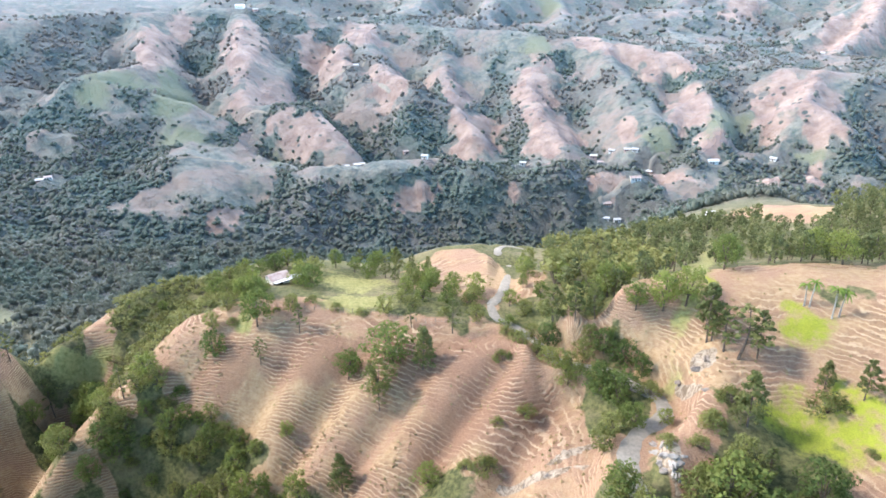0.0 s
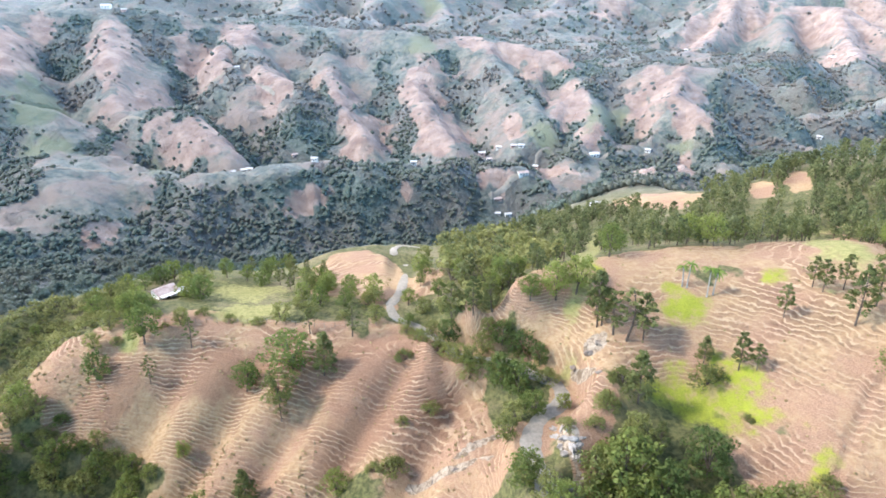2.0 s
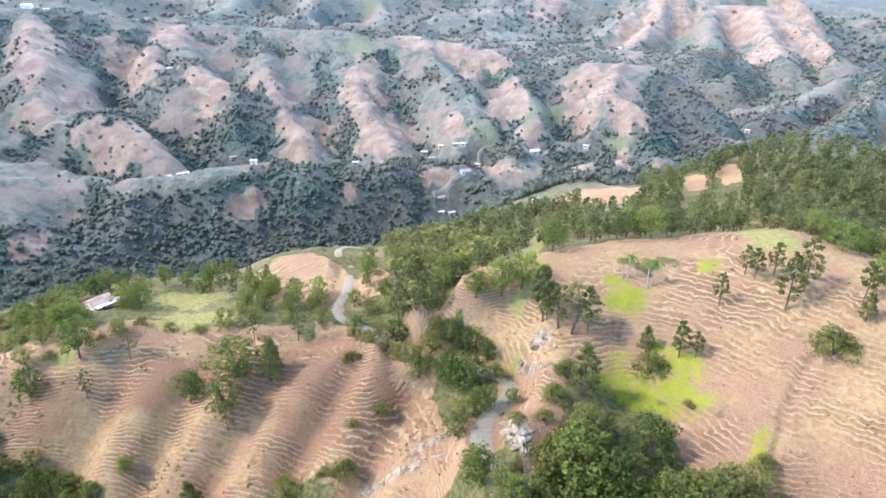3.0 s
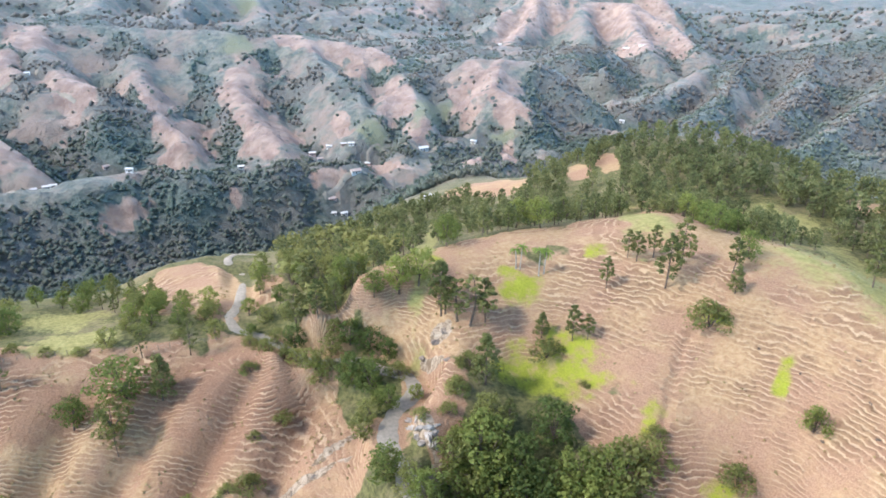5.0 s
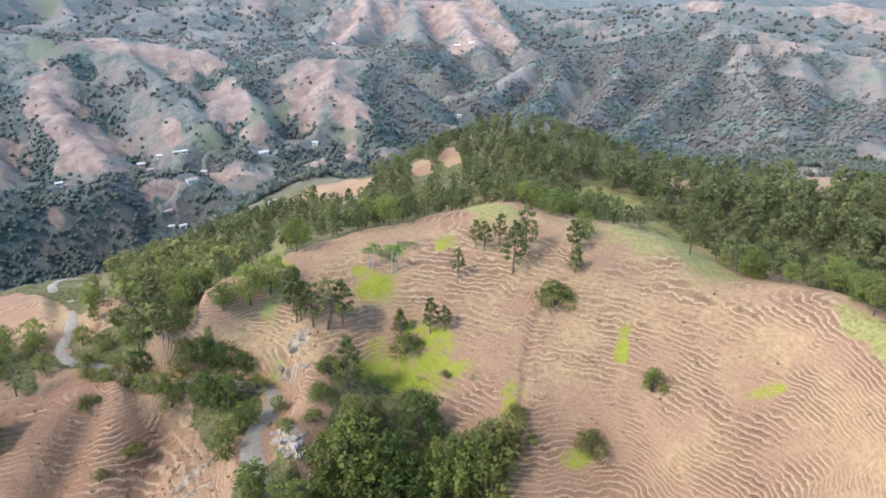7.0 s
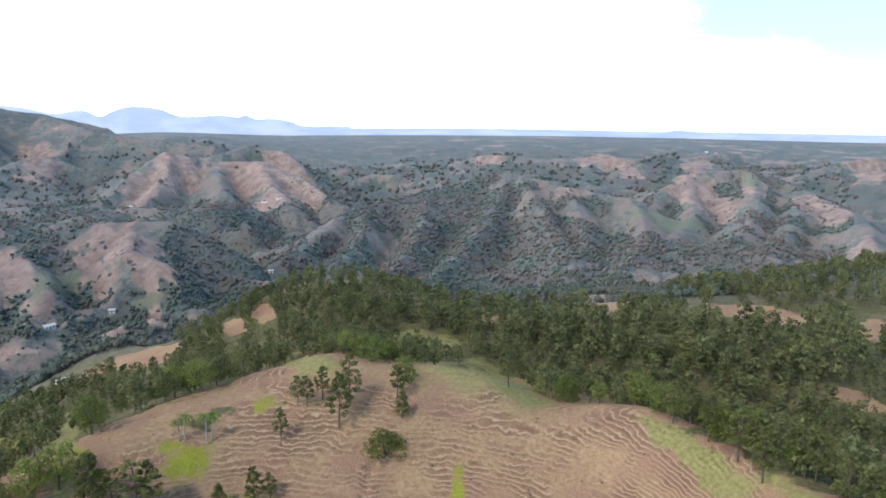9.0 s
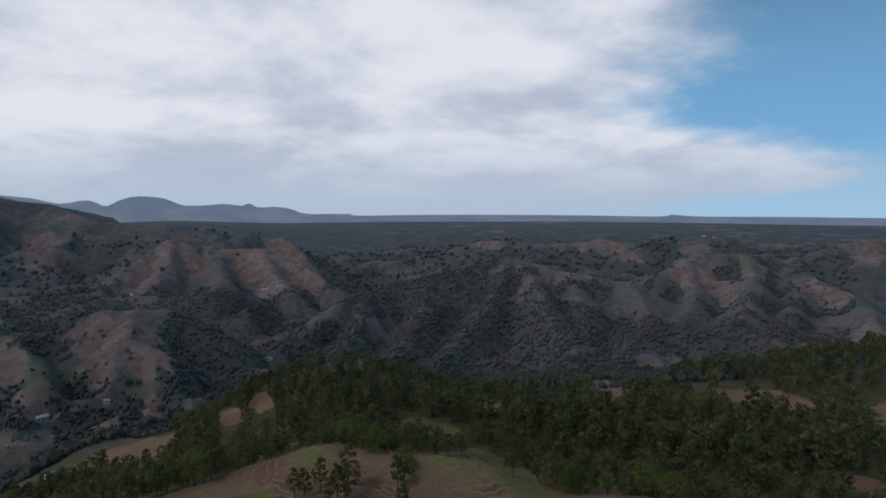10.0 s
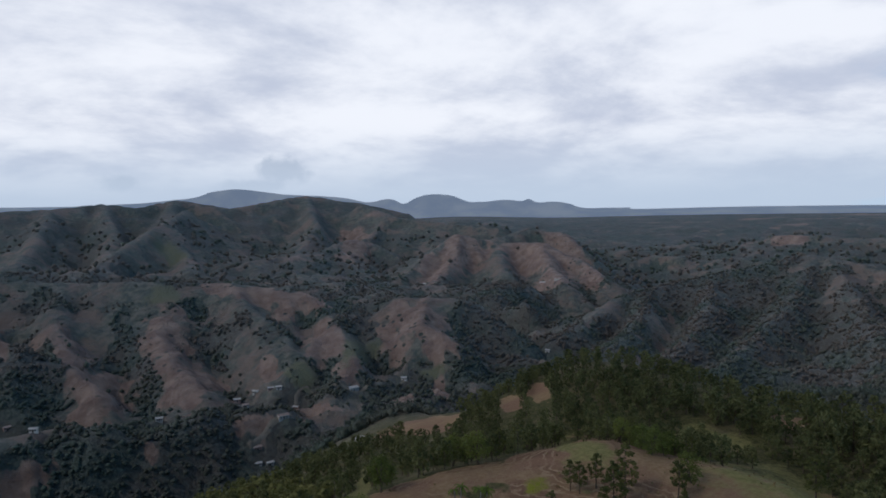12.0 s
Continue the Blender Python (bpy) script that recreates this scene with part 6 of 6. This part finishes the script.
def dir_turn(x, y, extra):
    """A turn that sets a building's long side across the way from the hill."""
    return -math.atan2(x, y) + extra


_rng = random.Random(77)
for k, (x, y, wide) in enumerate(ROOF_PLACES):
    wide = min(max(0.85 * wide, 5.5), 13.0)
    white = k % 4 != 3
    build_house("village_house", x, y, dir_turn(x, y, _rng.uniform(-0.5, 0.5)), wide, min(wide * 0.6, 9.0), 2.4 + 0.05 * wide, PLASTER if k % 3 else PINK_PLASTER,
                ZINC if white else RUST, "small white village house with a pale metal roof" if white else "small village house with a rusty metal roof", k)

hx, hy, hz = HOUSE_PLACE
farmhouse = build_house("farmhouse", hx, hy, dir_turn(hx, hy, 0.45), 5.6, 4.4, 2.3, PLASTER, RUST, "low white farmhouse with a pinkish faded metal roof", 5, 0.3)
for side in (-1, 1):
    bm = bmesh.new()
    box(bm, side * 2.5 - 0.06, side * 2.5 + 0.06, -4.3, -4.18, -0.5, 2.2)
    solid("porch_post", bm, POST_WOOD, farmhouse)
bm = bmesh.new()
box(bm, -2.9, 2.9, -4.5, -2.2, 2.2, 2.3)
solid("porch_roof", bm, ZINC, farmhouse, "pale corrugated metal porch roof")
sx_, sy_ = hx + 5.6, hy + 1.2
build_house("shed", sx_, sy_, dir_turn(sx_, sy_, -0.3), 3.4, 2.6, 1.7, PINK_PLASTER, ZINC, "small shed with a pale metal roof beside the farmhouse", 6, 0.3)


# ---- palms ----
def build_palm(x, y, tall, seed):
    rng = np.random.default_rng(seed)
    root = new("palm_tree")
    root.matrix_basis = Matrix.Translation((x, y, height_at(x, y) - 0.1))
    lean = rng.normal(size=2) * 0.05 * tall
    path = [np.array([lean[0] * s * s, lean[1] * s * s, tall * 0.9 * s]) for s in np.linspace(0, 1, 8)]
    v, q = stem(path, [0.22, 0.18, 0.16, 0.15, 0.15, 0.14, 0.14, 0.12], 8)
    mesh = mesh_from("trunk", v, q)
    mesh.materials.append(PALM_BARK)
    part("trunk", mesh, root)
    top = path[-1]
    for k in range(17):
        t = k * 2.4 + rng.uniform(-0.2, 0.2)
        rise = rng.uniform(0.0, 1.25)
        reach = rng.uniform(1.8, 2.5) * tall / 8
        verts, quads = [], []
        for s in range(7):
            u = s / 6
            c = top + np.array([math.cos(t) * reach * u, math.sin(t) * reach * u, reach * (rise * u - 1.05 * u * u)])
            side = np.array([-math.sin(t), math.cos(t), 0]) * (0.20 * math.sin(math.pi * (0.1 + 0.85 * u))) * tall / 8
            verts += [c - side - np.array([0, 0, 0.10]), c + np.array([0, 0, 0.05]), c + side - np.array([0, 0, 0.10])]
        for s in range(6):
            quads += [(s * 3, s * 3 + 1, s * 3 + 4, s * 3 + 3), (s * 3 + 1, s * 3 + 2, s * 3 + 5, s * 3 + 4)]
        mesh = mesh_from("frond", np.array(verts), np.array(quads))
        mesh.materials.append(PALM_LEAF)
        part("frond", mesh, root)
    return tagged(root, "bright green palm with arching fronds on the bare slope", "palm", "palms on the slope")


for k, (x, y, tall) in enumerate(PALM_PLACES):
    build_palm(x, y, tall, 500 + k)


# ---- rocks beside the road ----
def build_rock(x, y, size, mat, seed, label):
    """Broken slabs that lean together out of the bank."""
    rng = np.random.default_rng(seed)
    bm = bmesh.new()
    lean = rng.uniform(-0.5, 0.5)
    for k in range(5):
        own = []
        long, thick, tall = rng.uniform(0.7, 1.3), rng.uniform(0.25, 0.5), rng.uniform(0.35, 0.8)
        cx, cy = rng.uniform(-0.6, 0.6, 2)
        turn = Matrix.Rotation(lean + rng.uniform(-0.3, 0.3), 3, "Z") @ Matrix.Rotation(rng.uniform(-0.5, 0.5), 3, "X")
        for q in rng.normal(size=(22, 3)):
            q = q / np.linalg.norm(q) * rng.uniform(0.7, 1.0)
            own.append(bm.verts.new((turn @ Vector((q[0] * long, q[1] * thick, q[2] * tall)) + Vector((cx, cy, 0.15 * tall))) * size))
        bmesh.ops.convex_hull(bm, input=own)
        bmesh.ops.delete(bm, geom=[v for v in own if v.is_valid and not v.link_faces], context="VERTS")
    mesh = bpy.data.meshes.new("rock")
    bm.to_mesh(mesh)
    bm.free()
    mesh.materials.append(mat)
    ob = new("rock", mesh)
    ob.matrix_basis = Matrix.Translation((x, y, height_at(x, y) - 0.25 * size)) @ Matrix.Rotation(rng.uniform(0, 6.28), 4, "Z")
    return tagged(ob, label, "rock", "roadside rocks")


for k, (x, y, size) in enumerate(ROCK_PLACES):
    pale = k < PALE_ROCKS
    build_rock(x, y, size, WHITE_ROCK if pale else ROCK, 700 + k, "pale jagged rock outcrop above the road" if pale else "grey weathered rock on the road bank")


for k, (x, y) in enumerate(STUMP_PLACES):
    build_rock(x, y, 0.45, BARK, 800 + k, "small dark weathered stone on the grazed slope")


# ---- dry tufts and low weeds over the grazed slopes ----
def build_tufts():
    rng = np.random.default_rng(900)
    n = 26000
    r, a = np.sqrt(rng.uniform(78 ** 2, 225 ** 2, n)), np.radians(rng.uniform(-37, 84, n))
    x, y = r * np.sin(a), r * np.cos(a)
    dry, green, lush, stone, _ = land_cover(x, y, None)
    clump = fractal(x, y, 16, 3, 97)
    keep = (r < 185) & (dry > 0.4) & (stone < 0.3) & (rng.uniform(0, 1, n) < 0.10 + 0.75 * smooth(0.1, 0.45, clump))
    keep &= rng.uniform(0, 1, n) > 0.85 * smooth(20, 33, np.degrees(a))
    for line in (ROAD, ROAD_UPPER):
        keep &= along(x, y, line)[0] > 3.5
    x, y = x[keep], y[keep]
    z = ground_height(x, y)
    size = rng.uniform(0.18, 0.5, len(x)) * np.where(rng.uniform(0, 1, len(x)) < 0.06, 2.2, 1.0)
    v, q = leaves_on(rng, np.stack([x, y, z + 0.35 * size], -1), 0.6 * size, 5, 0.24, 0.6)
    mesh = mesh_from("dry_tufts", v, q)
    mesh.materials.append(TUFT_LEAF)
    return tagged(new("dry_tufts", mesh), "straw and olive grass tufts scattered over the grazed slopes", "grass", kind="stuff")


build_tufts()

# ---- fence along the western crest ----
def build_fence(line):
    root = new("fence")
    pts = np.array([(*p, 0.0) for p in line])
    pts = np.array(curve(pts, 12))[:, :2]
    step = np.append(0, np.cumsum(np.hypot(*np.diff(pts, axis=0).T)))
    at = np.arange(0, step[-1], 2.6)
    x, y = np.interp(at, step, pts[:, 0]), np.interp(at, step, pts[:, 1])
    z = ground_height(x, y)
    v, q = stem([np.array([0, 0, -0.3]), np.array([0.01, 0, 0.7]), np.array([0, 0.01, 1.35])], [0.08, 0.07, 0.065], 6)
    post = mesh_from("post", v, q)
    post.materials.append(POST_WOOD)
    for k in range(len(x)):
        ob = part("post", post, root)
        ob.location = (x[k], y[k], z[k])
    for high in (0.45, 0.85, 1.2):
        data = bpy.data.curves.new("wire", "CURVE")
        data.dimensions, data.bevel_depth, data.bevel_resolution = "3D", 0.012, 0
        line_of = data.splines.new("POLY")
        line_of.points.add(len(x) - 1)
        for k in range(len(x)):
            line_of.points[k].co = (x[k], y[k], z[k] + high, 1)
        data.materials.append(WIRE)
        ob = new("wire", data)
        ob.parent = root
    return tagged(root, "weathered wooden post and wire fence along the crest", "fence")


build_fence(FENCE_LINE)

# ---- tracks between the far houses ----
for line in FAR_TRACKS:
    p = np.array(curve([(*q, 0.0) for q in line], 14))
    p[:, 2] = ground_height(p[:, 0], p[:, 1]) + 0.9
    d = np.gradient(p[:, :2], axis=0)
    d /= np.linalg.norm(d, axis=1)[:, None] + 1e-9
    side = np.stack([d[:, 1], -d[:, 0]], -1) * 2.6
    rows_ = []
    for s in (-1, -0.4, 0.4, 1):
        x, y = p[:, 0] + side[:, 0] * s, p[:, 1] + side[:, 1] * s
        rows_.append(np.stack([x, y, ground_height(x, y) + (0.6 if abs(s) < 1 else -0.8)], -1))
    verts = np.stack(rows_, 1).reshape(-1, 3)
    quads = [(k * 4 + j, k * 4 + j + 1, k * 4 + j + 5, k * 4 + j + 4) for k in range(len(p) - 1) for j in range(3)]
    mesh = mesh_from("track", verts, np.array(quads)[:, ::-1])
    mesh.materials.append(GRAVEL)
    tagged(new("track", mesh), "pale dirt track between far village houses", "road", kind="structure")


# ---- the blue mountains and the plain's rim on the horizon, far beyond the rest ----
def build_backdrop():
    m, t, b = material("glowing_blue_distance", 1.0)
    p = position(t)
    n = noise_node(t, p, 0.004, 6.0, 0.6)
    # the mountains emit their haze: blue glow instead of sunlit colour
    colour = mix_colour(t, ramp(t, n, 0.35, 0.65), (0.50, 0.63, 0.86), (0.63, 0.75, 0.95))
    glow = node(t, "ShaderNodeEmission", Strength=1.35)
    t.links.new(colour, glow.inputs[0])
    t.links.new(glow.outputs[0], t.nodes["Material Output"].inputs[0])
    top = np.array(curve(SKYLINE, 8))
    x, y, z = top.T
    z = z + 5 * fractal(x, y, 130, 4, 95) * smooth(-1, 25, z - 62)
    out = np.stack([x, y], -1) / np.hypot(x, y)[:, None]
    rows_ = [np.stack([x - out[:, 0] * d, y - out[:, 1] * d, z - drop * np.maximum(0.15, (z - 50) / 60)], -1) for d, drop in ((-60, 30), (0, 0), (60, 25), (160, 50), (330, 90), (420, 260))]
    k = len(x)
    verts = np.concatenate(rows_)
    quads = [(r * k + j, r * k + j + 1, (r + 1) * k + j + 1, (r + 1) * k + j) for r in range(5) for j in range(k - 1)]
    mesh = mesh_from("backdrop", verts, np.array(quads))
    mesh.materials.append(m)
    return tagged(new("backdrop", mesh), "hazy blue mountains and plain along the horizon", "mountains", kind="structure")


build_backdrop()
